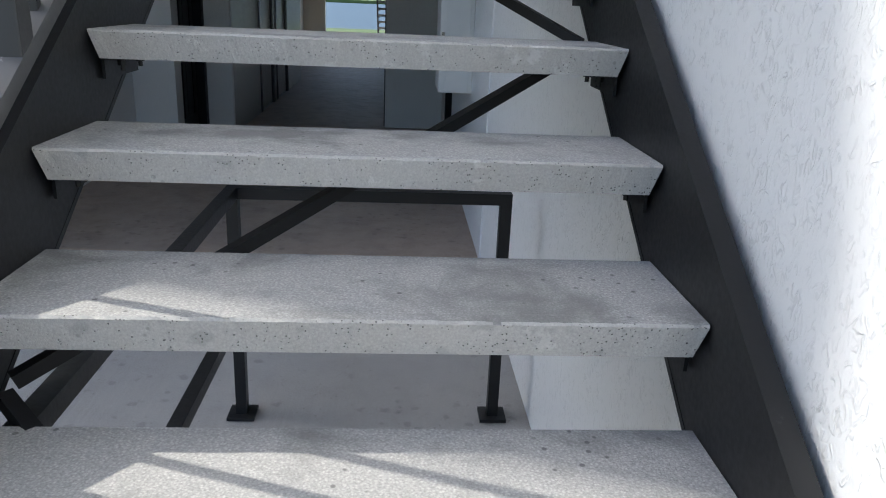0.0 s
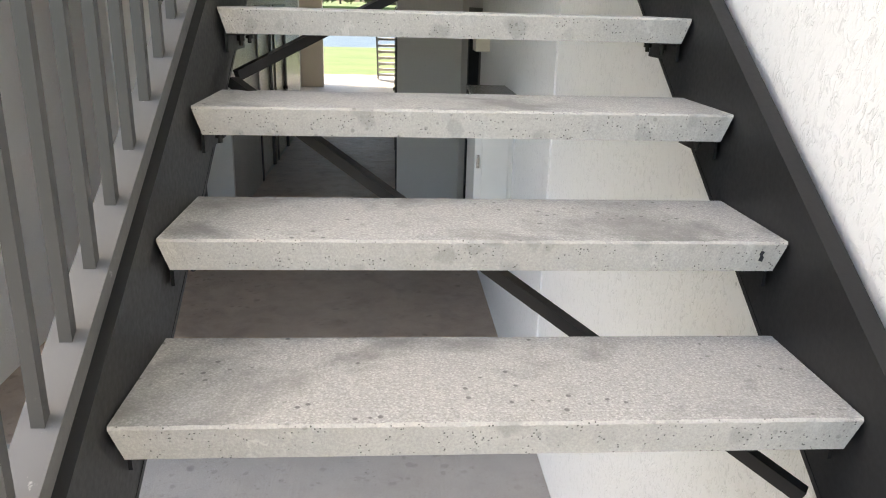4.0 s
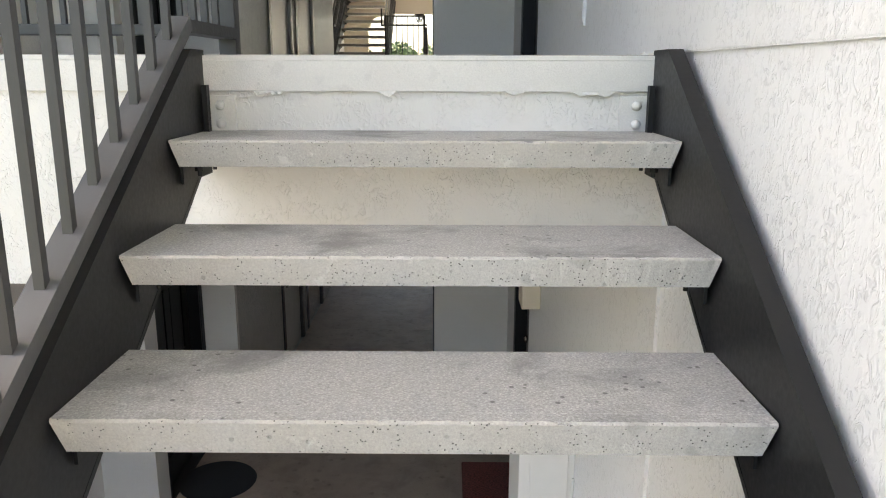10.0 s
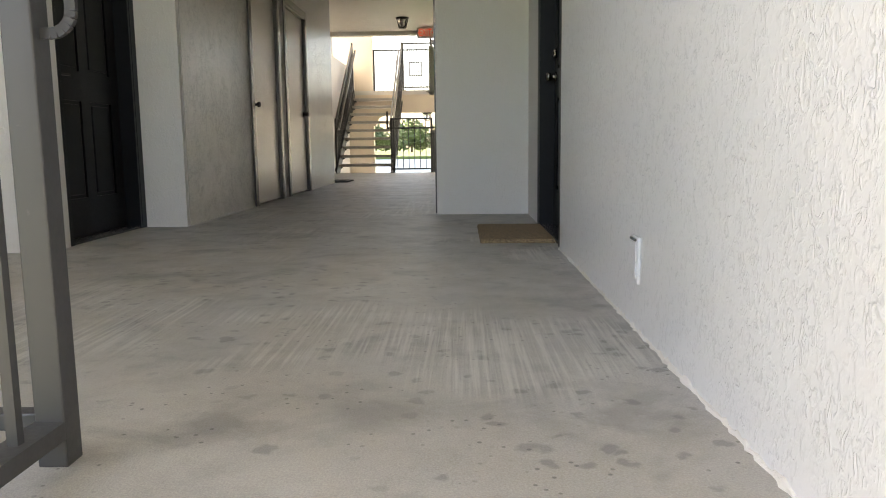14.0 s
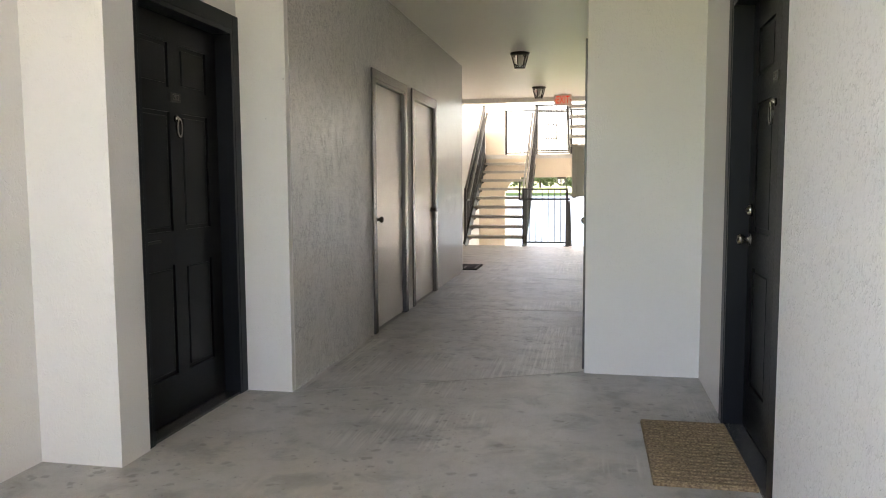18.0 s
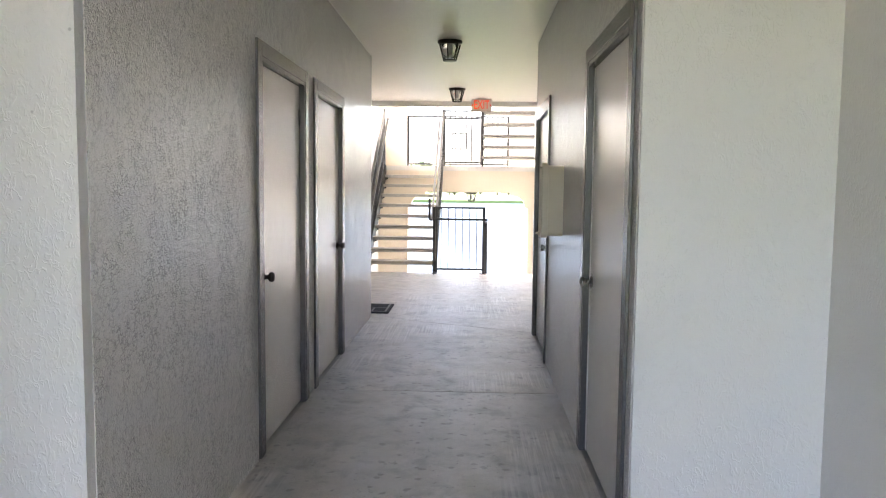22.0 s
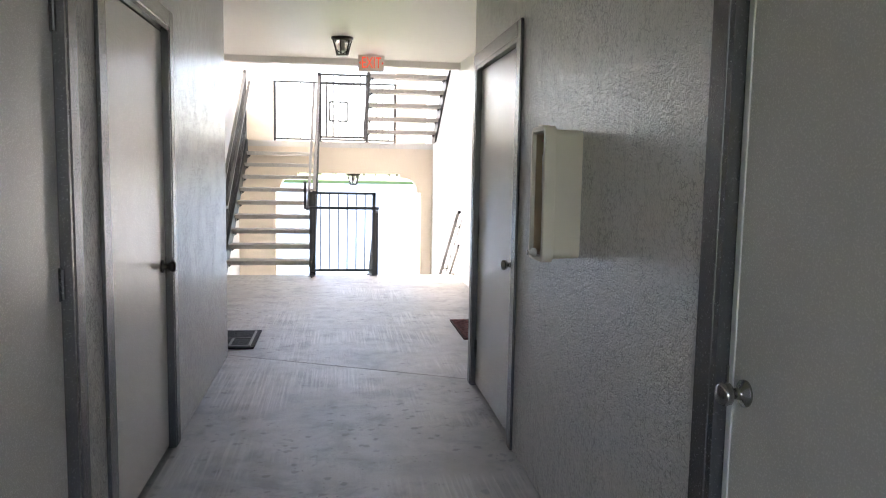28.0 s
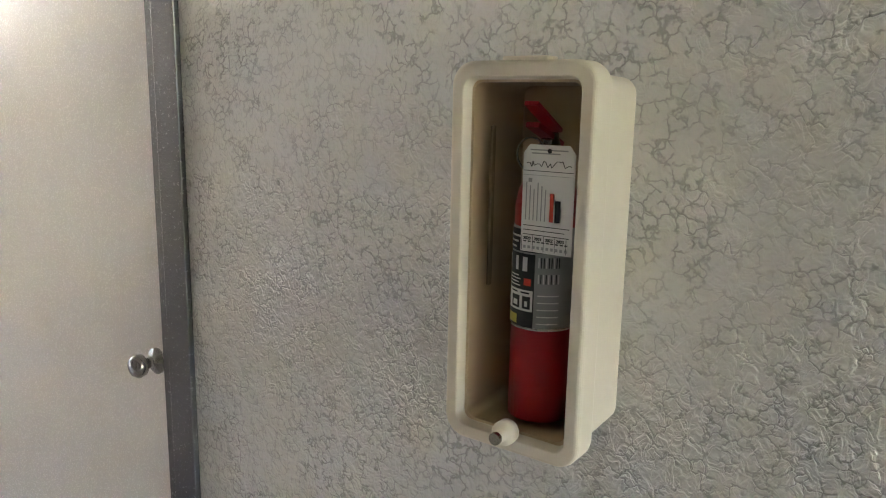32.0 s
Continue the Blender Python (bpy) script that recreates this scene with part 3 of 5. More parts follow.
def storey(zf, tag):
    top = zf + CEIL
    wall_y("wall_left_corridor_" + tag, -1.33, -1.21, 4.235, mirror(4.21), zf, top, GLOSS_STUCCO, "glossy taupe knock-down plaster corridor wall with closet doors", LEFT_CLOSETS)
    wall_y("wall_right_corridor_" + tag, 0.44, 0.56, 4.935, mirror(4.97), zf, top, GLOSS_STUCCO, "glossy taupe knock-down plaster corridor wall with closet doors", RIGHT_CLOSETS)
    for far in (0, 1):
        end = tag + ("_far" if far else "_near")

        def span(a, b):
            return (mirror(b), mirror(a)) if far else (a, b)

        structure("wall_left_return_" + end, box(-1.66, -1.213, *span(4.186, 4.21 if far else 4.235), zf, top), SMOOTH_STUCCO, "smooth off-white plastered wall return beside the entrance door")
        structure("wall_right_return_" + end, box(0.443, 1.30, *span(4.946 if far else 4.911, 4.97 if far else 4.935), zf, top), SMOOTH_STUCCO, "smooth off-white plastered wall return facing the landing")
        wall_y("wall_left_entry_" + end, -1.66, -1.50, *span(3.17, 4.186), zf, top, SMOOTH_STUCCO, "off-white plaster wall round the entrance door", flipped([LEFT_UNIT]) if far else [LEFT_UNIT])
        structure("pier_left_" + end, box(-2.02, -1.48, *span(2.96, 3.17), zf, top), SMOOTH_STUCCO, "white plastered pier beside the entrance door")
        wall_y("wall_right_entry_" + end, 1.13, 1.30, *span(2.93, 4.946 if far else 4.911), zf, top, SMOOTH_STUCCO, "off-white plaster wall round the entrance door", flipped([RIGHT_UNIT]) if far else [RIGHT_UNIT])
    # slabs with their joints
    base = structure("floor_" + tag, box(-2.02, 1.30, 0.02, END - 0.02, zf - 0.10, zf - 0.012), GROUND_SLAB, "concrete walkway floor with joints between its slabs")
    g = 0.005
    bays = (
        [(-2.02, 0.0), (1.115, 0.0), (1.115, 2.93), (1.13, 2.93), (1.13, 4.95 - g), (0.44, 4.95 - g), (-1.21, 4.19 - g), (-2.02, 4.19 - g)],
        [(-1.21, 4.19 + g), (0.44, 4.95 + g), (0.44, 7.19 - g), (-1.21, 7.19 - g)],
        [(-1.21, 7.19 + g), (0.44, 7.19 + g), (0.44, mirror(4.95) - g), (-1.21, mirror(4.19) - g)],
        [(-2.02, mirror(4.19) + g), (-1.21, mirror(4.19) + g), (0.44, mirror(4.95) + g), (1.13, mirror(4.95) + g), (1.13, mirror(2.93)), (1.115, mirror(2.93)), (1.115, END), (-2.02, END)],
    )
    for pts in bays:
        part("slab", prism(pts, "z", zf - 0.012, zf), FLOOR if zf == 0 else LOWER_FLOOR, base)
    # ceiling with a shallow lip at both ends
    bm = bmesh.new()
    add_box(bm, -2.02, 1.30, 0.16, END - 0.16, top, top + 0.22)
    structure("ceiling_" + tag, bm, CEILING, "cream stippled plaster ceiling")
    for far in (0, 1):
        y0, y1 = (END - 0.16, END) if far else (0.0, 0.16)
        z1 = top + 0.41 if zf < 0 else top + 0.5
        structure("edge_beam_" + tag + ("_far" if far else "_near"), box(-2.02, 1.115, y0, y1, top - 0.075, z1), BEAM_STUCCO if not far else CEILING, "cream textured plaster beam along the slab edge")


storey(0.0, "upper")
storey(-H, "lower")
# painted edge of the landing
for far in (0, 1):
    y0, y1 = (END - 0.16, END + 0.012) if far else (-0.012, 0.16)
    structure("trim_landing" + ("_far" if far else "_near"), box(-2.02, 1.115, y0, y1, -0.086, -0.0125, bevel=0.003), FASCIA_PAINT, "off-white painted concrete landing edge")
    structure("trim_landing_top" + ("_far" if far else "_near"), box(-2.02, 1.115, *((END + 0.0005, END + 0.012) if far else (-0.012, -0.0005)), -0.0125, -0.002), FASCIA_PAINT, "off-white painted concrete landing edge")

ROOF = 6.6
bm = box(1.115, 1.30, -5.6, 2.93, 0.008, ROOF)
add_box(bm, 1.115, 1.30, 0.0, 2.93, -H, 0.008)
add_box(bm, 1.124, 1.30, -5.6, 0.0, -H, 0.008)
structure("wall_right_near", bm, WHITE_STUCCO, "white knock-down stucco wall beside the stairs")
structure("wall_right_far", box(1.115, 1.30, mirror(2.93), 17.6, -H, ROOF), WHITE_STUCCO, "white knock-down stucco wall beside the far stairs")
structure("wall_left_near", box(-2.02, -1.87, -0.30, 2.96, -H, ROOF), SMOOTH_STUCCO, "tan plaster side wall of the stair court")
structure("wall_left_far", box(-2.12, -1.97, mirror(2.96), END + 0.52, -H, ROOF), SMOOTH_STUCCO, "cream plaster side wall of the far stairs")
structure("floor_third", box(-2.02, 1.30, 0.0, END, CEIL + 0.5, CEIL + 0.6), GROUND_SLAB, "concrete slab of the storey above")
# neighbouring wings that close the place
structure("wing_left", box(-7.9, -2.12, -0.30, END + 0.32, -H, 7.6), FACADE, "tan stucco wing of the apartment block")
structure("wing_right", box(1.30, 9.0, -5.6, 17.6, -H, 7.6), FACADE, "tan stucco wing of the apartment block")
structure("roof", box(-2.02, 1.30, 0.0, END, ROOF - 0.3, ROOF), CEILING, "flat roof above the breezeway")
# Unseen slab, added to keep sky light from above off the landing walls.
structure("roof_near_stairs", box(-3.0, 1.30, -5.2, -0.002, 5.75, 6.0), CEILING, "unseen flat roof added to block sky light above the stairs")
# Unseen as well; added so its overhang limits sun and sky on the far wall.
structure("roof_far_stairs", box(-3.0, 1.30, END + 0.002, END + 4.9, 5.75, 6.0), CEILING, "unseen flat roof added to block sun and sky light above the far stairs")

# ground outside
structure("ground", box(-700, 700, -300, 36, -H - 0.6, -H - 0.06), GRASS, "mown green lawn reaching the lake shore")
structure("pavement_near", box(-9, 6, -12.0, 0.0, -H - 0.2, -H - 0.004), GROUND_SLAB, "grey concrete paving under the stairs")
structure("pavement_far", box(-14, 7, END + 0.54, 20.5, -H - 0.2, -H - 0.005), PALE_PAVING, "grey concrete paving below the far stairs")
structure("shore", box(-700, 700, 35.6, 39, -H - 0.7, -H - 0.35), SAND, "gravelly brown lake shore")
structure("water", box(-700, 700, 38.5, 255, -H - 1.0, -H - 0.55), WATER, "pale blue rippled lake")
structure("ground_far", box(-900, 900, 254, 1500, -H - 1.0, -H + 0.4), GRASS, "far green lake bank")


# ---------------- stairs ----------------
def tread_mesh(name, width=1.067, depth=0.286, thick=0.056):
    """A precast tread: ends and nose slope in, the arrises are worn."""
    bm = bmesh.new()
    nx = 90
    rng = random.Random(5)
    rows = ((0.004, 0.0), (0.0, -0.004), (0.010, -thick), (depth - 0.004, -thick), (depth, 0.0), (0.034, 0.0), (0.0315, -0.0009), (0.029, 0.0))
    grid = []
    for j, (y, z) in enumerate(rows):
        line = []
        for i in range(nx + 1):
            inset = 0.016 * (-z / thick)
            x = inset + (width - 2 * inset) * i / nx
            jit = rng.uniform(-0.0035, 0.0035) * rng.random() if j < 2 and 0 < i < nx else 0
            line.append(bm.verts.new((x, y + abs(jit), z - max(0, jit) * 0.8)))
        grid.append(line)
    k = len(rows)
    for j in range(k):
        a, b = grid[j], grid[(j + 1) % k]
        for i in range(nx):
            bm.faces.new((a[i], a[i + 1], b[i + 1], b[i]))
    bm.faces.new([grid[j][0] for j in range(k)])
    bm.faces.new([grid[j][nx] for j in range(k)][::-1])
    bmesh.ops.recalc_face_normals(bm, faces=bm.faces[:])
    me = mesh_of(bm, name, TREAD)
    me.materials.append(TREAD_EDGE)
    for f in me.polygons:
        f.material_index = 0 if f.normal.z > 0.9 else 1
    return me


def bracket_mesh():
    """Steel angle under a tread end with two bolts."""
    bm = bmesh.new()
    add_box(bm, 0.0, 0.045, 0.05, 0.25, -0.062, -0.056)
    add_box(bm, 0.0, 0.006, 0.05, 0.25, -0.10, -0.056)
    for y in (0.09, 0.20):
        add_cyl(bm, (0.028, y, -0.075), (0.028, y, -0.056), 0.010, seg=6)
        add_cyl(bm, (0.028, y, -0.086), (0.028, y, -0.075), 0.005, seg=8)
    return bm


TREAD_DATA = tread_mesh("tread")
BRACKET_L = mesh_of(bracket_mesh(), "bracket", STEEL)
_bm = bracket_mesh()
bmesh.ops.scale(_bm, vec=(-1, 1, 1), verts=_bm.verts[:])
bmesh.ops.recalc_face_normals(_bm, faces=_bm.faces[:])
BRACKET_R = mesh_of(_bm, "bracket", STEEL)


def stringer(x_in, out, n, level_top=True, up=0.088, wide=0.044):
    """A steel channel along n risers down towards -y from the origin; out is the side its flanges point to."""
    s = RISE / RUN
    low = -0.232
    y1 = -n * RUN - 0.02
    foot = -n * RISE
    yc = (foot - low) / s
    web = [(0.0, 0.01 if level_top else up), (0.0, low), (yc, foot), (y1, foot), (y1, s * y1 + up)]
    if level_top:
        web.append((-(up - 0.01) / s, 0.01))
    t = 0.008 * out
    bm = prism(web, "x", min(x_in, x_in + t), max(x_in, x_in + t))
    w = wide * out
    c = math.cos(math.atan(s))
    for off in (up - 0.006 / c + 0.001, low + 0.006 / c):
        y0 = -(up - 0.01) / s if (level_top and off > 0) else 0.0
        ye = y1 - 0.001 if off > 0 else yc + 0.02
        add_bar(bm, (x_in + w / 2 - 0.001 * out, y0, s * y0 + off), (x_in + w / 2 - 0.001 * out, ye, s * ye + off), abs(w), 0.012)
    if level_top:
        add_box(bm, min(x_in - 0.001 * out, x_in + w), max(x_in - 0.001 * out, x_in + w), -(up - 0.01) / s, -0.008, -0.001, 0.0105)
    return bm


def flight(at, n, rz, label, group="", level_top=True, braces=(), width=1.067, skip_last=True):
    """n risers that go down from the origin towards -y: treads, stringers, brackets."""
    st = thing("staircase", at, label, "staircase", group, rz)
    for k in range(1, n):
        ob = part("tread", TREAD_DATA, None, st)
        ob.matrix_basis = pose(0, -k * RUN, -k * RISE)
        for data, x in ((BRACKET_L, 0.004), (BRACKET_R, width - 0.004)):
            b = part("bracket", data, None, st)
            b.matrix_basis = pose(x, -k * RUN, -k * RISE)
    part("stringer", stringer(-0.002, -1, n, level_top, 0.068), STEEL, st, "dark grey painted steel channel stringer")
    part("stringer", stringer(width + 0.002, 1, n, level_top, 0.088, 0.034), STEEL, st, "dark grey painted steel channel stringer")
    for p, q in braces:
        part("brace", bar(p, q, 0.024, 0.024), STEEL, st)
    return st


near = flight((0, 0, 0), 18, 0, "open-riser stairs with pitted precast concrete treads on dark steel stringers",
              braces=(((0.02, -1.60, -1.225), (0.985, -0.86, -0.733)), ((0.02, -1.65, -1.235), (1.05, -2.44, -1.795)),
                      ((0.02, -3.275, -2.29), (1.05, -2.485, -1.80)), ((0.02, -3.305, -2.30), (1.05, -4.13, -2.87))))
for x0, x1, b1 in ((0.004, 0.070, 0.034), (0.992, 1.063, 1.032)):
    part("clip_plate", box(x0, x1, -0.012, 0.0, -0.185, -0.095, bevel=0.002), FASCIA_PAINT, near, "white painted bolted plate")
    for z in (-0.118, -0.162):
        part("bolt", lathe(((0, 0.012), (0.006, 0.012), (0.012, 0.008), (0.014, 0.002)), (b1, -0.012, z), (0, -1, 0), 8), FASCIA_PAINT, near)
    gx = 0.003 if x0 < 0.5 else 1.064
    part("guide_angle", box(min(gx, gx + (0.012 if x0 < .5 else -0.012)), max(gx, gx + (0.012 if x0 < .5 else -0.012)), -0.05, -0.03, -0.20, -0.07), STEEL, near)

# far side: straight flight down, and a flight up to a landing that turns back
flight((1.067, END, 0), 18, 180, "open-riser stairs with concrete treads going down to the lawn")
Z_MID, Y_MID = 10 * RISE, END + 9 * RUN
flight((-0.75 - 1.067, Y_MID, Z_MID), 10, 0, "open-riser concrete stairs going up to the half landing", level_top=True)
flight((1.09, Y_MID - 8 * RUN, Z_MID + 8 * RISE), 8, 180, "open-riser concrete stairs going up from the half landing", level_top=True)
structure("half_landing", box(-1.97, 1.115, Y_MID, Y_MID + 1.3, Z_MID - 0.09, Z_MID), FASCIA_PAINT, "cream half landing slab of the far stairs")
structure("half_landing_beam", box(-1.97, 1.115, Y_MID + 0.02, Y_MID + 0.25, Z_MID - 0.50, Z_MID - 0.09), FAR_PAINT, "cream plaster beam under the half landing")


def corbel(x, side):
    pts = [(0, 0), (0, -0.30), (0.05, -0.30)]
    for i in range(9):
        a = math.pi / 2 * i / 8
        pts.append((0.06 + 0.22 * (1 - math.cos(a)), -0.28 + 0.22 * math.sin(a)))
    pts += [(0.34, -0.05), (0.34, 0)]
    pts = [(x + side * px, Z_MID - 0.50 + pz) for px, pz in pts]
    return prism(pts, "y", Y_MID + 0.03, Y_MID + 0.24)


structure("column_left", box(-1.97, -1.40, Y_MID + 0.02, Y_MID + 0.25, -H, Z_MID - 0.50), FAR_PAINT, "cream plastered column under the half landing")
structure("column_right", box(0.93, 1.115, Y_MID + 0.02, Y_MID + 0.25, -H, Z_MID - 0.50), FAR_PAINT, "cream plastered column under the half landing")
structure("corbel_left", corbel(-1.40, 1), FAR_PAINT, "cream curved plaster corbel")
structure("corbel_right", corbel(0.93, -1), FAR_PAINT, "cream curved plaster corbel")
structure("column_upper_left", box(-2.60, -1.52, Y_MID + 1.05, Y_MID + 1.3, Z_MID, ROOF), FAR_PAINT, "cream plastered column at the half landing")
structure("column_upper_right", box(0.60, 1.115, Y_MID + 1.05, Y_MID + 1.3, Z_MID, ROOF), FAR_PAINT, "cream plastered column at the half landing")


# ---------------- railings ----------------
def baluster_run(rail, p, q, height, spacing, low=0.0, size=0.016):
    """Balusters from the line p-q up by height."""
    p, q = Vector(p), Vector(q)
    n = max(1, round((q - p).xy.length / spacing))
    for i in range(1, n):
        a = p.lerp(q, i / n)
        part("baluster", bar(a + Vector((0, 0, low)), a + Vector((0, 0, height)), size, size, (0, 1, 0)), RAIL_STEEL, rail)


def guard(at, length, rz, label, height=1.07, group="", posts=2, slim=0.014):
    """A level guard along local +x."""
    g = thing("guard_rail", at, label, "railing", group, rz)
    part("top_rail", box(0, length, -0.02, 0.02, height - 0.03, height, bevel=0.004), RAIL_STEEL, g)
    part("bottom_rail", box(0, length, -0.018, 0.018, 0.06, 0.09, bevel=0.003), RAIL_STEEL, g)
    for x in (0.0, length)[:posts]:
        part("post", box(x - 0.022, x + 0.022, -0.022, 0.022, 0.0, height + 0.002, bevel=0.003), RAIL_STEEL, g)
        part("foot_plate", box(x - 0.045, x + 0.045, -0.045, 0.045, 0.0, 0.008), RAIL_STEEL, g)
    baluster_run(g, (0, 0, 0.09), (length, 0, 0.09), height - 0.12, 0.11, size=slim)
    return g


S = RISE / RUN
XR = -0.045
sr = thing("stair_railing", (0, 0, 0), "dark grey steel stair railing with square balusters and a handrail", "railing")
BO, TO = 0.085, 0.98
Y0, Y1 = -0.02, -17.2 * RUN
part("bottom_rail", bar((XR, Y0, S * Y0 + BO), (XR, Y1, S * Y1 + BO), 0.052, 0.033), WORN_RAIL, sr, "dull grey rail with pale paint splatters")
part("bottom_rail", box(XR - 0.026, XR + 0.026, Y0, 0.353, 0.049, 0.079), RAIL_STEEL, sr)
part("top_rail", bar((XR, Y0, S * Y0 + TO), (XR, Y1, S * Y1 + TO), 0.042, 0.04), RAIL_STEEL, sr)
part("top_rail", box(XR - 0.021, XR + 0.021, Y0, 0.353, 0.955, 0.995), RAIL_STEEL, sr)
for i in range(45):
    y = -0.111 - i * 0.1035
    if min(abs(y - yp) for yp in (-0.93, -3.0)) < 0.04:
        continue
    part("baluster", bar((XR, y, S * y + BO), (XR, y, S * y + TO), 0.017, 0.017, (0, 1, 0)), RAIL_STEEL, sr)
for i in range(1, 4):
    y = -0.02 + i * 0.093
    part("baluster", bar((XR, y, 0.06), (XR, y, 0.97), 0.017, 0.017, (0, 1, 0)), RAIL_STEEL, sr)
for y in (-0.93, -3.0, -4.75):
    part("post", box(XR - 0.025, XR + 0.025, y - 0.025, y + 0.025, S * y + 0.04, S * y + TO + 0.05, bevel=0.003), RAIL_STEEL, sr)
part("post", box(XR - 0.025, XR + 0.025, 0.353, 0.403, 0.0, 1.06, bevel=0.003), RAIL_STEEL, sr)
hr = 0.815
part("handrail", bar((0.03, -0.05, hr), (0.03, Y1, S * (Y1 + 0.05) + hr), 0.04, 0.04), RAIL_STEEL, sr)
part("handrail", box(0.01, 0.05, -0.05, 0.475, hr - 0.02, hr + 0.02, bevel=0.003), RAIL_STEEL, sr)
for y in (0.378, -0.93, -3.0):
    z = hr if y > 0 else S * (y + 0.05) + hr
    bend = [(XR + 0.022, z - 0.118), (-0.004, z - 0.118)]
    bend += [(-0.004 + 0.034 * math.sin(math.pi / 2 * k / 5), z - 0.084 - 0.034 * math.cos(math.pi / 2 * k / 5)) for k in range(1, 6)] + [(0.030, z - 0.015)]
    bm = bmesh.new()
    for (xa, za), (xb, zb) in zip(bend, bend[1:]):
        add_bar(bm, (xa, y, za), (xb, y, zb), 0.017, 0.010, (0, 1, 0))
    part("rail_bracket", bm, RAIL_STEEL, sr)

guard((-1.84, 0.378, 0), 1.769, 0, "dark steel guard along the landing edge", posts=1)
fg = guard((-0.75, END - 0.10, 0), 0.79, 0, "dark steel guard between the far stair flights")
part("handrail", box(-0.09, 0.85, -0.085, -0.050, 0.855, 0.89, bevel=0.004), RAIL_STEEL, fg)
part("handrail", box(-0.09, -0.055, -0.085, -0.050, 0.89, 1.20, bevel=0.004), RAIL_STEEL, fg)
for x in (0.03, 0.76):
    part("rail_bracket", box(x - 0.008, x + 0.008, -0.052, -0.015, 0.862, 0.878), RAIL_STEEL, fg)
ug = thing("under_stair_barrier", (0, 0, -H), "dark square-tube barrier standing under the stairs", "railing")
for x, y in ((0.045, -1.815), (0.985, -1.815)):
    part("post", box(x - 0.02, x + 0.02, y - 0.02, y + 0.02, 0, 0.84), STEEL, ug)
    part("foot_plate", box(x - 0.05, x + 0.05, y - 0.05, y + 0.05, 0, 0.012), STEEL, ug)
part("top_rail", box(0.025, 1.005, -1.835, -1.795, 0.84, 0.88), STEEL, ug)
for z in (0.86, 0.42):
    part("side_rail", box(0.025, 0.065, -3.9, -1.835, z - 0.02, z + 0.02), STEEL, ug)
part("post", box(0.025, 0.065, -3.92, -3.88, 0, 0.88), STEEL, ug)


def stair_rail(x, y0, z0, y1, z1, label, hand_side, extend=0.0):
    """A sloping guard with balusters and a handrail, from foot (y0,z0) to head (y1,z1)."""
    r = thing("stair_railing", (x, y0, z0), label, "railing")
    dy, dz = y1 - y0, z1 - z0
    part("bottom_rail", bar((0, 0, 0.13), (0, dy, dz + 0.13), 0.035, 0.03), RAIL_STEEL, r)
    part("top_rail", bar((0, 0, 1.02), (0, dy, dz + 1.02), 0.04, 0.04), RAIL_STEEL, r)
    baluster_run(r, (0, 0, 0.13), (0, dy, dz + 0.13), 0.88, 0.11)
    part("handrail", bar((hand_side * 0.07, -0.05, 0.87), (hand_side * 0.07, dy, dz + 0.90), 0.035, 0.035), RAIL_STEEL, r)
    part("handrail", bar((hand_side * 0.07, -0.30, 0.865), (hand_side * 0.07, -0.04, 0.865), 0.035, 0.035), RAIL_STEEL, r)
    for yy, zz in ((0, 0), (dy, dz)):
        part("post", box(-0.022, 0.022, yy - 0.022, yy + 0.022, zz, zz + 1.08, bevel=0.003), RAIL_STEEL, r)
    return r


stair_rail(-1.86, END - 0.02, 0, Y_MID, Z_MID, "dark steel railing with balusters beside the upward stairs", 1)
stair_rail(-0.72, END + 0.03, 0, Y_MID, Z_MID, "dark steel railing with balusters beside the upward stairs", -1)
mg = guard((-0.70, Y_MID + 0.03, Z_MID), 0.74, 0, "dark steel guard with a square crossed medallion on the half landing")
for x0, x1, z0, z1 in ((0.14, 0.44, 0.32, 0.342), (0.14, 0.44, 0.618, 0.64), (0.14, 0.162, 0.342, 0.618), (0.418, 0.44, 0.342, 0.618)):
    part("medallion", box(x0, x1, -0.034, -0.010, z0, z1), RAIL_STEEL, mg)
for p, q in (((0.16, -0.02, 0.34), (0.42, -0.02, 0.62)), ((0.16, -0.02, 0.62), (0.42, -0.02, 0.34))):
    part("medallion_cross", bar(p, q, 0.007, 0.007), RAIL_STEEL, mg)
part("middle_rail", box(0, 0.74, -0.018, 0.018, 0.90, 0.925), RAIL_STEEL, mg)
guard((-1.50, Y_MID + 1.22, Z_MID), 2.08, 0, "dark steel guard at the back of the half landing")
wr = thing("wall_handrail", (1.06, 13.65, 0), "grey steel handrail fixed to the stucco wall", "railing")
part("handrail", bar((0, 0.10, 0.86), (0, 3.2, 0.86 - 3.1 * S), 0.04, 0.04), RAIL_STEEL, wr)
part("handrail", box(-0.02, 0.02, 0, 0.11, 0.84, 0.88, bevel=0.004), RAIL_STEEL, wr)
for yy in (0.25, 1.3, 2.5):
    part("rail_bracket", bar((0.0, yy, 0.82 - yy * S), (0.055, yy, 0.82 - yy * S), 0.015, 0.015), RAIL_STEEL, wr)
    part("rail_bracket", bar((0.0, yy, 0.81 - yy * S), (0.0, yy, 0.90 - yy * S), 0.015, 0.015, (0, 1, 0)), RAIL_STEEL, wr)
part("lower_rail", bar((0, 0.02, 0.45), (0, 3.2, 0.45 - 3.2 * S), 0.03, 0.03), RAIL_STEEL, wr)
gr = thing("stair_railing", (0.05, END, 0), "dark steel railing beside the downward stairs", "railing")
part("handrail", bar((0.03, -0.05, 0.82), (0.03, 3.0, 0.82 - 3.05 * S), 0.04, 0.04), RAIL_STEEL, gr)
part("post", box(0.01, 0.05, -0.02, 0.02, 0, 0.84), RAIL_STEEL, gr)
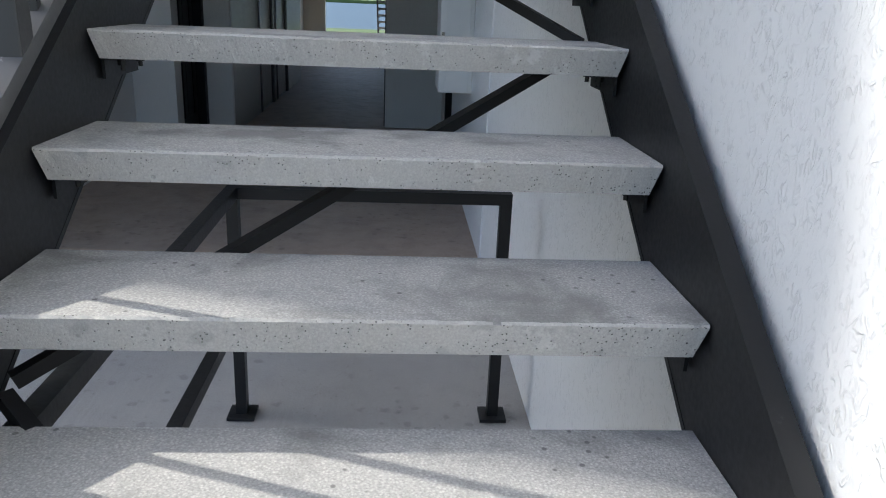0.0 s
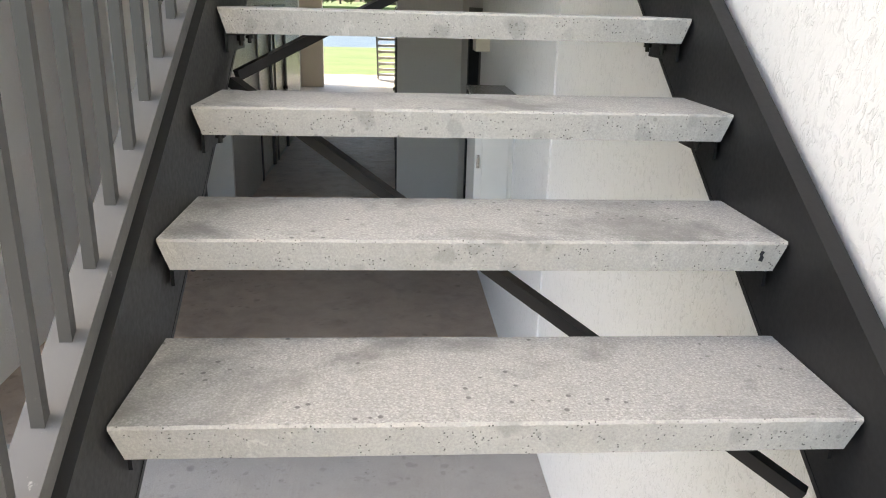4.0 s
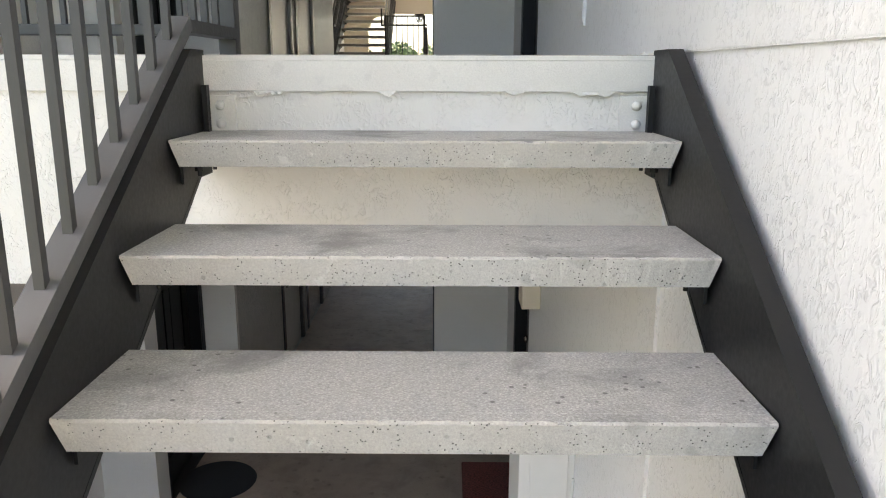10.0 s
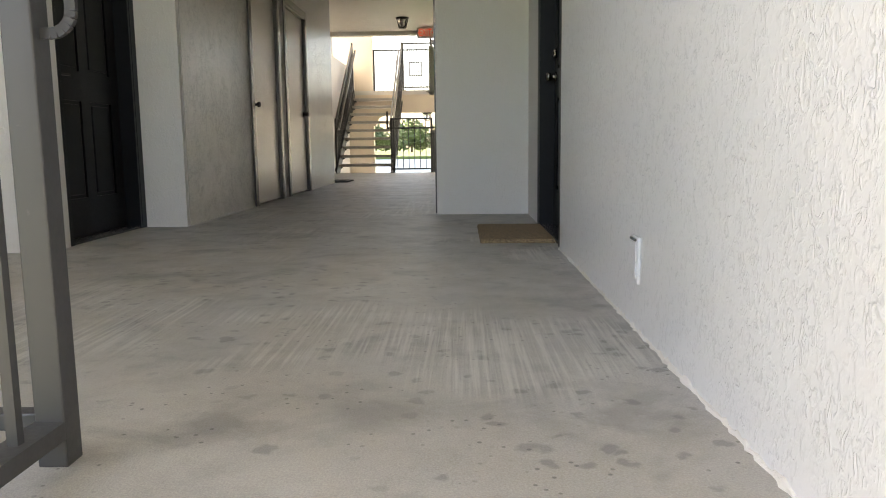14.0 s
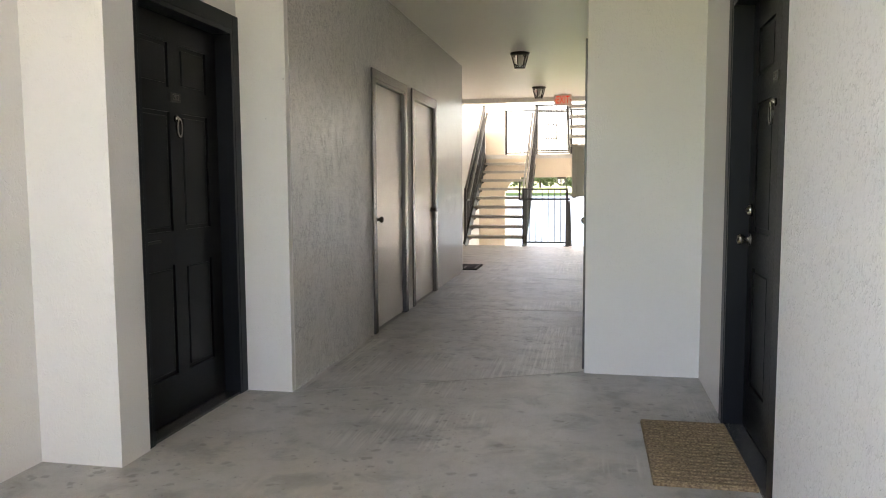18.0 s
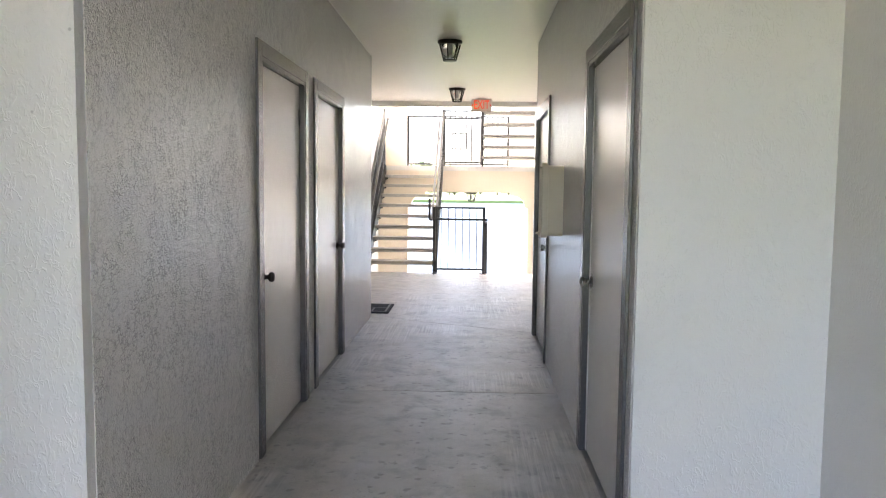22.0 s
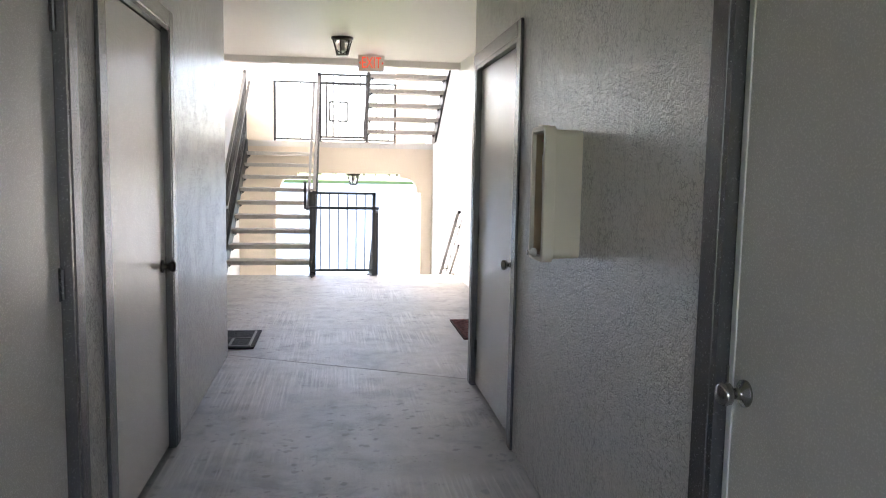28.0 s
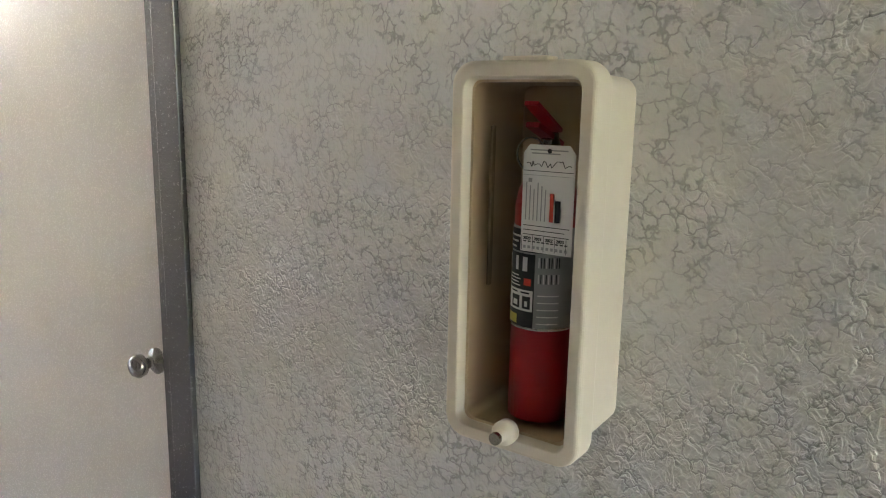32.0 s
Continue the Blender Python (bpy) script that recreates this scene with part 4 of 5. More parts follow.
part("bottom_rail", bar((0, 0.02, 0.08), (0, 3.0, 0.08 - 3.0 * S), 0.035, 0.03), RAIL_STEEL, gr)
baluster_run(gr, (0, 0.05, 0.05), (0, 3.0, 0.05 - 2.95 * S), 0.75, 0.11)


# plaster drips along the foot of the stucco wall
def bead(y0, y1, z, x=1.115, side=1, drop=1):
    rng_ = random.Random(round(y0 * 100))
    bm = bmesh.new()
    n = int((y1 - y0) / 0.02)
    prev = None
    for i in range(n + 1):
        y = y0 + (y1 - y0) * i / n
        w = 0.003 + 0.009 * rng_.random() ** 2
        h = 0.004 + 0.014 * rng_.random() ** 2
        ring = [bm.verts.new((x + side * dx, y, z + drop * dz)) for dx, dz in ((0.002, 0), (-w, 0), (-w * 0.6, h * 0.6), (0.002, h))]
        if prev:
            for k in range(3):
                bm.faces.new((prev[k], prev[k + 1], ring[k + 1], ring[k]))
        prev = ring
    bmesh.ops.recalc_face_normals(bm, faces=bm.faces[:])
    return bm


structure("baseboard_right", bead(0.0, 2.92, 0.0), BEAM_STUCCO, "rough plaster edge along the foot of the stucco wall")
structure("trim_wall_joint", box(1.1165, 1.130, -5.5, -0.01, 0.004, 0.009), WHITE_STUCCO, "thin horizontal joint line in the stucco wall")
structure("baseboard_left", bead(4.25, 5.85, 0.0, -1.21, -1), GLOSS_STUCCO, "rough plaster edge along the foot of the corridor wall")


# loose paint hanging under the landing edge
def paint_flakes(y):
    rng_ = random.Random(8)
    bm = bmesh.new()
    x = 0.03
    while x < 1.04:
        w = rng_.uniform(0.03, 0.11)
        if rng_.random() < (0.55 if x < 0.4 else 0.18):
            n = 5
            top = [bm.verts.new((x + w * i / n, y, -0.085)) for i in range(n + 1)]
            low = [bm.verts.new((x + w * i / n, y - rng_.uniform(0.0, 0.006), -0.087 - (0 if i in (0, n) else rng_.uniform(0.003, 0.013)))) for i in range(n + 1)]
            for i in range(n):
                bm.faces.new((top[i], top[i + 1], low[i + 1], low[i]))
        x += w
    return bm


flakes = structure("trim_paint_flakes", paint_flakes(-0.0105), FASCIA_PAINT, "peeling flakes of off-white paint under the landing edge")
flakes.modifiers.new("thickness", "SOLIDIFY").thickness = 0.0012
structure("trim_ceiling_left", bead(4.22, 10.0, CEIL, -1.21, -1, -1), SMOOTH_STUCCO, "uneven pale caulk line between wall and ceiling")
structure("trim_ceiling_right", bead(4.99, 9.3, CEIL, 0.44, 1, -1), SMOOTH_STUCCO, "uneven pale caulk line between wall and ceiling")
structure("wall_left_low_far", box(-2.12, -1.97, END + 0.52, Y_MID + 1.05, -H, 2.35), SMOOTH_STUCCO, "cream plaster parapet wall beside the far stairs")


# ---------------- doors ----------------
def hinge(parent, x, z, depth, mat):
    part("hinge", cyl((x, depth, z - 0.045), (x, depth, z + 0.045), 0.008, seg=8), mat, parent)


def knob(parent, x, z, y, mat, label):
    """A round door knob on its rose; y is the leaf's face."""
    return part("door_knob", lathe(((0, 0.030), (0.006, 0.030), (0.010, 0.014), (0.030, 0.012), (0.038, 0.024), (0.052, 0.027), (0.062, 0.020), (0.065, 0.004)), (x, y, z), (0, -1, 0)), mat, parent, label)


def casing(w, h, face, out, depth, mat):
    """Jambs and head round an opening w by h: flat face boards and reveals."""
    bm = bmesh.new()
    for s in (-1, 1):
        a, b = s * w / 2, s * (w / 2 + face)
        add_box(bm, min(a, b), max(a, b), -out, 0.0, 0.0, h + face, bevel=0.003)
        add_box(bm, min(a - s * 0.022, a), max(a - s * 0.022, a), -out + 0.003, depth, 0.0, h)
    add_box(bm, -w / 2, w / 2, -out, 0.0, h, h + face, bevel=0.003)
    add_box(bm, -w / 2 + 0.022, w / 2 - 0.022, -out + 0.003, depth, h - 0.022, h)
    return bm


def unit_door(name, at, rz, w, number, lever, zf_label="black"):
    d = tagged(new(name), "black six-panel entrance door, closed, in a dark painted frame", "door", "", "structure")
    d.matrix_basis = pose(*at, 0, 0, rz)
    h = 2.05
    part("door_frame", casing(w, h, 0.082, 0.012, 0.13, NAVY_FRAME), NAVY_FRAME, d)
    lw = w - 0.05
    y = 0.085
    bm = box(-lw / 2, lw / 2, y + 0.012, y + 0.045, 0.02, h - 0.026)
    rails = ((0.02, 0.24), (0.80, 0.97), (1.56, 1.68), (1.90, h - 0.026))
    for x0, x1 in ((-lw / 2, -lw / 2 + 0.11), (-0.055, 0.055), (lw / 2 - 0.11, lw / 2)):
        add_box(bm, x0, x1, y, y + 0.012, 0.02, h - 0.026)
    for z0, z1 in rails:
        for x0, x1 in ((-lw / 2 + 0.11, -0.055), (0.055, lw / 2 - 0.11)):
            add_box(bm, x0, x1, y + 0.0002, y + 0.012, z0, z1)
    leaf = part("door_leaf", bm, BLACK_DOOR, d)
    for (z0, z1) in ((0.24, 0.80), (0.97, 1.56), (1.68, 1.90)):
        for x0, x1 in ((-lw / 2 + 0.11, -0.055), (0.055, lw / 2 - 0.11)):
            part("panel", box(x0 + 0.02, x1 - 0.02, y + 0.003, y + 0.0125, z0 + 0.02, z1 - 0.02, bevel=0.006), BLACK_DOOR, leaf)
    kx = -lw / 2 + 0.065
    if lever:
        part("door_handle", lathe(((0, 0.028), (0.01, 0.028), (0.014, 0.01), (0.05, 0.009)), (kx, y, 0.93), (0, -1, 0)), BRONZE, d)
        part("door_handle", bar((kx - 0.01, y - 0.045, 0.93), (kx + 0.11, y - 0.045, 0.932), 0.016, 0.012), BRONZE, d)
        part("deadbolt", lathe(((0, 0.028), (0.02, 0.026), (0.024, 0.012)), (kx, y, 1.07), (0, -1, 0)), BRONZE, d)
    else:
        knob(d, kx, 0.93, y, NICKEL, "satin nickel door knob")
        part("deadbolt", lathe(((0, 0.030), (0.018, 0.028), (0.024, 0.018), (0.03, 0.006)), (kx, y, 1.068), (0, -1, 0)), NICKEL, d)
    if number:
        plate = part("number_plate", box(-0.046, 0.046, y - 0.005, y, 1.612, 1.658, bevel=0.002), BRONZE, d)
        words("number", number, 0.042, NICKEL, plate, pose(0, y - 0.0055, 1.635, 90, 0, 0))
        kn = part("door_knocker", lathe(((0, 0.018), (0.014, 0.016), (0.02, 0.006)), (0, y, 1.53), (0, -1, 0), 14), NICKEL, d)
        bm = bmesh.new()
        for i in range(14):
            a, b = (math.pi * (0.0 + i / 7.0), math.pi * (0.0 + (i + 1) / 7.0))
            add_bar(bm, (0.021 * math.sin(a), y - 0.018, 1.485 + 0.044 * math.cos(a)), (0.021 * math.sin(b), y - 0.018, 1.485 + 0.044 * math.cos(b)), 0.011, 0.011, (0, 1, 0))
        part("ring", bm, NICKEL, kn)
    part("threshold", box(-w / 2 + 0.024, w / 2 - 0.024, -0.005, 0.13, 0.001, 0.014, bevel=0.003), GREY_FRAME, d)
    return d


def closet_door(name, at, rz, w, h, knob_side, knob_mat, knob_label):
    d = tagged(new(name), "flat beige closet door, closed, in a worn grey metal frame", "door", "", "structure")
    d.matrix_basis = pose(*at, 0, 0, rz)
    part("door_frame", casing(w, h, 0.075, 0.014, 0.09, GREY_FRAME), GREY_FRAME, d)
    y = 0.022
    part("door_leaf", box(-w / 2 + 0.026, w / 2 - 0.026, y, y + 0.045, 0.012, h - 0.026, bevel=0.002), BEIGE_DOOR, d)
    kx = knob_side * (w / 2 - 0.095)
    knob(d, kx, 0.905, y, knob_mat, knob_label)
    part("strike", box(knob_side * (w / 2 - 0.026) - 0.004, knob_side * (w / 2 - 0.026) + 0.004, y - 0.008, y + 0.001, 0.86, 0.95), knob_mat, d)
    if knob_mat is NICKEL:
        x0 = knob_side * (w / 2 - 0.026)
        part("door_stop", box(min(x0, x0 - knob_side * 0.020), max(x0, x0 - knob_side * 0.020), y - 0.004, y + 0.001, 0.012, h - 0.03, bevel=0.0015), PALE_STOP, d, "pale painted door stop strip")
    for z in (0.25, 1.02, 1.80):
        part("hinge_leaf", box(-knob_side * (w / 2 - 0.030) - 0.016, -knob_side * (w / 2 - 0.030) + 0.016, y - 0.0025, y + 0.001, z - 0.05, z + 0.05), GREY_FRAME, d)
        hinge(d, -knob_side * (w / 2 - 0.024), z, y - 0.004, GREY_FRAME)
    part("back_panel", box(-w / 2 + 0.001, w / 2 - 0.001, 0.091, 0.11, 0.0, h - 0.001), DARK_GAP, d)
    return d


n_door = 0


def doors(zf):
    global n_door
    for far in (0, 1):
        def m(y):
            return mirror(y) if far else y

        a, b, t = LEFT_UNIT
        n_door += 1
        unit_door("door_%d" % n_door, (-1.50, m((a + b) / 2), zf), 90, b - a, "202" if zf == 0 and not far else "", True)
        a, b, t = RIGHT_UNIT
        n_door += 1
        unit_door("door_%d" % n_door, (1.13, m((a + b) / 2), zf), -90, b - a, "201" if zf == 0 and not far else "", False)
    for (a, b, t), side in zip(LEFT_CLOSETS, (-1, 1)):
        n_door += 1
        closet_door("door_%d" % n_door, (-1.21, (a + b) / 2, zf), 90, b - a, t, side, BRONZE, "dark bronze door knob")
    for (a, b, t), side in zip(RIGHT_CLOSETS, (-1, 1)):
        n_door += 1
        closet_door("door_%d" % n_door, (0.44, (a + b) / 2, zf), -90, b - a, t, side, NICKEL, "satin nickel door knob")


doors(0.0)
doors(-H)


# ---------------- fixtures ----------------
def lantern(at):
    l = thing("ceiling_lantern", at, "small dark bronze lantern with clear glass, fixed to the ceiling", "lamp", "ceiling lanterns")
    part("canopy", lathe(((0, 0.115), (0.018, 0.115), (0.03, 0.10), (0.035, 0.085)), (0, 0, 0), (0, 0, -1), 24), BRONZE, l)
    part("glass", lathe(((0.036, 0.080), (0.10, 0.07), (0.15, 0.055), (0.155, 0.02)), (0, 0, 0), (0, 0, -1), 16), GLASS, l)
    for i in range(6):
        a = math.pi / 3 * i + 0.3
        part("rib", bar((0.098 * math.cos(a), 0.098 * math.sin(a), -0.03), (0.058 * math.cos(a), 0.058 * math.sin(a), -0.175), 0.012, 0.009, (math.sin(a), -math.cos(a), 0)), BRONZE, l)
    part("bottom_ring", lathe(((0.17, 0.064), (0.182, 0.064), (0.185, 0.05)), (0, 0, 0), (0, 0, -1), 18), BRONZE, l)
    part("lamp_holder", cyl((0, 0, -0.12), (0, 0, -0.03), 0.02, 0.02, 10), WHITE_PAINT, l)
    return l


def exit_sign(at):
    e = thing("exit_sign", at, "white exit sign with red letters hanging under the ceiling", "exit sign", "exit signs")
    part("housing", box(-0.155, 0.155, -0.022, 0.022, -0.205, -0.012, bevel=0.012), WHITE_PAINT, e)
    part("mounting", box(-0.06, 0.06, -0.04, 0.04, -0.012, 0.0), WHITE_PAINT, e)
    words("lettering", "EXIT", 0.185, GLOW_RED, e, pose(0, -0.0232, -0.108, 90, 0, 0)).scale = (0.62, 1, 1)
    for s in (-1, 1):
        part("arrow", prism([(s * 0.125, -0.085), (s * 0.145, -0.105), (s * 0.125, -0.125)], "y", -0.0235, -0.0222), GLOW_RED, e)
    return e


for zf in (0.0, -H):
    lantern((-0.376, 9.26, zf + CEIL))
    lantern((-0.376, 12.6, zf + CEIL))
    lantern((-0.376, mirror(9.26), zf + CEIL)) if zf < 0 else None
    exit_sign((-0.03, 13.68, zf + CEIL))


def mat_thing(at, w, l, mat, label, rz=0, ribs=0, ribmat=None):
    m = thing("doormat", at, label, "doormat", "", rz)
    bm = box(-w / 2, w / 2, -l / 2, l / 2, 0.0, 0.016, bevel=0.005)
    part("mat", bm, mat, m)
    for i in range(ribs):
        y = -l / 2 + (i + 0.5) * l / ribs
        part("rib", box(-w / 2 + 0.004, w / 2 - 0.004, y - 0.35 * l / ribs, y + 0.35 * l / ribs, 0.014, 0.022, bevel=0.003), ribmat or mat, m)
    return m


mat_thing((0.925, 3.565, 0), 0.40, 0.80, COIR, "woven tan coir doormat lying before the entrance door", 0, 22)
bmat = mat_thing((-1.325, 10.585, 0), 0.56, 0.62, RUBBER, "black rubber doormat on the walkway", 0, 0)
for x0, x1, y0, y1 in ((-0.25, 0.25, -0.28, -0.26), (-0.25, 0.25, 0.26, 0.28), (-0.25, -0.23, -0.26, 0.26), (0.23, 0.25, -0.26, 0.26), (-0.23, 0.23, -0.02, 0.0), (0.08, 0.10, -0.26, -0.02)):
    part("border", box(x0, x1, y0, y1, 0.015, 0.020, bevel=0.002), RAIL_STEEL, bmat)
rmat = mat_thing((0.875, 10.865, 0), 0.55, 0.78, RED_DARK, "red diamond-patterned doormat on the walkway", 0, 0)
for i in range(-6, 12):
    for s in (-1, 1):
        a = -0.27 + i * 0.075
        pts = []
        for t_ in (0.0, 1.0):
            pts.append((a + 0.54 * t_ - 0.27, s * (-0.37 + 0.74 * t_)))
        (xa, ya), (xb, yb) = pts
        ta, tb = 0.0, 1.0
        if xa < -0.26:
            ta = (-0.26 - xa) / (xb - xa)
        if xb > 0.26:
            tb = (0.26 - xa) / (xb - xa)
        if tb - ta < 0.06:
            continue
        part("strand", bar((xa + (xb - xa) * ta, ya + (yb - ya) * ta, 0.017), (xa + (xb - xa) * tb, ya + (yb - ya) * tb, 0.017), 0.014, 0.007), RED_MAT, rmat)
mat_thing((0.90, 3.48, -H), 0.42, 0.74, RED_MAT, "dark brown patterned doormat on the lower walkway", 0, 0)
bm = bmesh.new()
add_cyl(bm, (0, 0, 0), (0, 0, 0.014), 0.30, 0.29, 32)
m2 = thing("doormat", (-1.25, 3.55, -H), "black half-round doormat on the lower walkway", "doormat")
part("mat", bm, RUBBER, m2)


def rounded(w, h, r, n=6):
    pts = []
    for cx, cz, a0 in ((w / 2 - r, h / 2 - r, 0), (-w / 2 + r, h / 2 - r, 90), (-w / 2 + r, -h / 2 + r, 180), (w / 2 - r, -h / 2 + r, 270)):
        for i in range(n + 1):
            a = radians(a0 + 90 * i / n)
            pts.append((cx + r * math.cos(a), cz + r * math.sin(a)))
    return pts


def ring_loft(sections, close_first=False, close_last=False, smooth=True):
    """Outlines (points, depth) joined one after the other; local y is depth."""
    bm = bmesh.new()
    loops = [[bm.verts.new((x, d, z)) for x, z in pts] for pts, d in sections]
    k = len(loops[0])
    for a, b in zip(loops, loops[1:]):
        for i in range(k):
            f = bm.faces.new((a[i], a[(i + 1) % k], b[(i + 1) % k], b[i]))
            f.smooth = smooth
    if close_first:
        bm.faces.new(loops[0])
    if close_last:
        bm.faces.new(loops[-1])
    bmesh.ops.recalc_face_normals(bm, faces=bm.faces[:])
    return bm


# fire cabinet: local -y faces the corridor, origin at the wall, centre
FC = (0.44, 7.213, 1.296)
fc = thing("fire_cabinet", FC, "cream plastic fire extinguisher cabinet on the textured wall", "cabinet", "", -90)
W2, H2 = 0.195, 0.486
dp = 0.142
part("shell", ring_loft((
    (rounded(W2 - 0.025, H2 - 0.03, 0.022, 9), 0.0), (rounded(W2 - 0.020, H2 - 0.024, 0.024, 9), -dp + 0.046),
    (rounded(W2 - 0.019, H2 - 0.023, 0.024, 9), -dp + 0.043), (rounded(W2 - 0.001, H2 - 0.001, 0.03, 9), -dp + 0.041), (rounded(W2, H2, 0.03, 9), -dp + 0.039),
    (rounded(W2, H2, 0.03, 9), -dp + 0.0062), (rounded(W2 - 0.0014, H2 - 0.0014, 0.0293, 9), -dp + 0.0030), (rounded(W2 - 0.0048, H2 - 0.0048, 0.0276, 9), -dp + 0.0009),
    (rounded(W2 - 0.0100, H2 - 0.0100, 0.025, 9), -dp), (rounded(W2 - 0.0340, H2 - 0.0340, 0.018, 9), -dp), (rounded(W2 - 0.0365, H2 - 0.0365, 0.017, 9), -dp + 0.0008),
    (rounded(W2 - 0.0380, H2 - 0.0380, 0.016, 9), -dp + 0.0025), (rounded(W2 - 0.0420, H2 - 0.0420, 0.014, 9), -dp + 0.014), (rounded(W2 - 0.0440, H2 - 0.0440, 0.013, 9), -dp + 0.0155)),
    False, False, False), CREAM, fc)
# Inner faces are a darker tan than the cream shell.
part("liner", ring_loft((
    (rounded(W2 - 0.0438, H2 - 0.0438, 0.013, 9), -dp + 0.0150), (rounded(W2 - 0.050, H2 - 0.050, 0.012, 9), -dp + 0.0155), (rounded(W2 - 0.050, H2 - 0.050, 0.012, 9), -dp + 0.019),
    (rounded(W2 - 0.046, H2 - 0.046, 0.012, 9), -dp + 0.020), (rounded(W2 - 0.052, H2 - 0.052, 0.014, 9), -0.006)), False, True, False), TAN_LINER, fc, "tan plastic inside of the cabinet")
part("top_hinge", box(-0.03, 0.03, -dp + 0.008, -dp + 0.036, H2 / 2 - 0.001, H2 / 2 + 0.005, bevel=0.002), CREAM, fc)
# Brown strip drawn as the thin shadow line on the cabinet's inner side.
part("rib", box(-0.0712, -0.067, -0.090, -0.082, -0.045, 0.165, bevel=0.001), SHADOW_LINE, fc, "thin brown strip standing for a shadow line")
part("lock", lathe(((0, 0.016), (0.014, 0.016), (0.016, 0.009), (0.028, 0.008), (0.03, 0.004)), (0.0, -dp + 0.004, -H2 / 2 + 0.028), (0, -1, 0), 16), CREAM, fc)
part("lock_cylinder", cyl((0.0, -dp - 0.03, -H2 / 2 + 0.028), (0.0, -dp - 0.024, -H2 / 2 + 0.028), 0.008), NICKEL, fc)
ex = thing("fire_extinguisher", (FC[0] - 0.075, FC[1] - 0.007, FC[2] - H2 / 2 + 0.032), "red fire extinguisher with printed label and paper tag inside the cabinet", "fire extinguisher", "", -90)
part("cylinder", lathe(((0, 0.030), (0.004, 0.040), (0.28, 0.040), (0.30, 0.036), (0.32, 0.024), (0.33, 0.016)), (0, 0, 0), (0, 0, 1), 32), RED, ex)
part("label", lathe(((0.125, 0.0406), (0.255, 0.0406)), (0, 0, 0), (0, 0, 1), 32), GREY_PRINT, ex, "grey and black printed label")


def wrap(z0, z1, a0, a1, r, mat, name, label=""):
    bm = bmesh.new()
    cols = []
    for i in range(13):
        a = radians(a0 + (a1 - a0) * i / 12)
        cols.append([bm.verts.new((r * math.sin(a), -r * math.cos(a), z)) for z in (z0, z1)])
    for p, q in zip(cols, cols[1:]):
        f = bm.faces.new((p[0], q[0], q[1], p[1]))
        f.smooth = True
    return part(name, bm, mat, ex, label)


wrap(0.128, 0.222, -75, 12, 0.0412, INK, "label_panel")
wrap(0.224, 0.252, -75, 75, 0.0412, INK, "label_panel")
wrap(0.131, 0.143, -66, -22, 0.0416, YELLOW_PRINT, "label_bar")
wrap(0.149, 0.176, -70, 10, 0.0415, PAPER, "pictogram_row")
for a0, a1 in ((-64, -48), (-38, -16), (-10, 6)):
    wrap(0.152, 0.168, a0, a1, 0.0418, INK, "pictogram")
    wrap(0.155, 0.162, a0 + 5, a1 - 5, 0.0420, PAPER, "pictogram")
for i in range(3):
    wrap(0.1715, 0.1735, -66 + i * 26, -48 + i * 26, 0.0418, INK, "label_bar")
wrap(0.182, 0.191, -8, 6, 0.0416, LETTER_RED, "label_dot")
for i in range(4):
    wrap(0.180 + i * 0.0042, 0.1815 + i * 0.0042, -64, -16 - 4 * (i % 2), 0.0416, PAPER, "label_bar")
for a0, a1 in ((-60, -50), (-30, -22), (-12, -2)):
    wrap(0.200, 0.218, a0, a1, 0.0416, PAPER, "pictogram")
for i in range(9):
    wrap(0.206, 0.219, 18 + i * 4.4, 20 + i * 4.4, 0.0416, INK if i % 3 else PAPER, "barcode")
    wrap(0.186, 0.198, 18 + i * 4.4, 20 + i * 4.4, 0.0416, INK if i % 2 else PAPER, "barcode")
for i in range(5):
    wrap(0.134 + i * 0.009, 0.1355 + i * 0.009, 18, 56, 0.0416, PAPER, "label_bar")
wrap(0.126, 0.1285, -90, 90, 0.0414, NICKEL, "label_edge")
for i in range(3):
    wrap(0.228 + i * 0.007, 0.2305 + i * 0.007, -70, -30 + 6 * i, 0.0416, PAPER, "label_bar")
wrap(0.228, 0.233, 20, 60, 0.0416, PAPER, "label_bar")
part("valve", lathe(((0.33, 0.014), (0.345, 0.016), (0.36, 0.012), (0.37, 0.010)), (0, 0, 0), (0, 0, 1), 16), NICKEL, ex)
part("handle", bar((0.0, 0.02, 0.355), (0.0, -0.045, 0.380), 0.018, 0.006), RED, ex)
part("lever", bar((0.0, 0.015, 0.372), (0.0, -0.05, 0.405), 0.018, 0.005), RED, ex)
part("gauge", cyl((0, -0.012, 0.345), (0, -0.024, 0.345), 0.012, seg=14), NICKEL, ex)
tg = part("inspection_tag", prism([(-0.009, 0.227), (0.060, 0.227), (0.060, 0.347), (0.052, 0.357), (-0.001, 0.357), (-0.009, 0.347)], "y", -0.0475, -0.0468), PAPER, ex, "white printed paper inspection tag")
for i, (x0, x1) in enumerate(((-0.006, 0.056), (-0.006, 0.050), (-0.006, 0.056))):
    part("print_line", box(x0, x1, -0.0479, -0.0475, 0.248 + i * 0.0055, 0.2488 + i * 0.0055), INK, tg)
for i in range(10):
    part("print_mark", box(-0.005 + i * 0.0062, -0.0015 + i * 0.0062, -0.0479, -0.0475, 0.231, 0.2345), GREY_PRINT, tg)
    part("print_mark", box(-0.005 + i * 0.0062, -0.0010 + i * 0.0062, -0.0479, -0.0475, 0.239, 0.2405), INK, tg)
for i in range(6):
    x = -0.004 + i * 0.0052
    part("print_line", box(x, x + 0.0014, -0.0479, -0.0475, 0.266, 0.312 - 0.004 * (i % 3)), GREY_PRINT, tg)
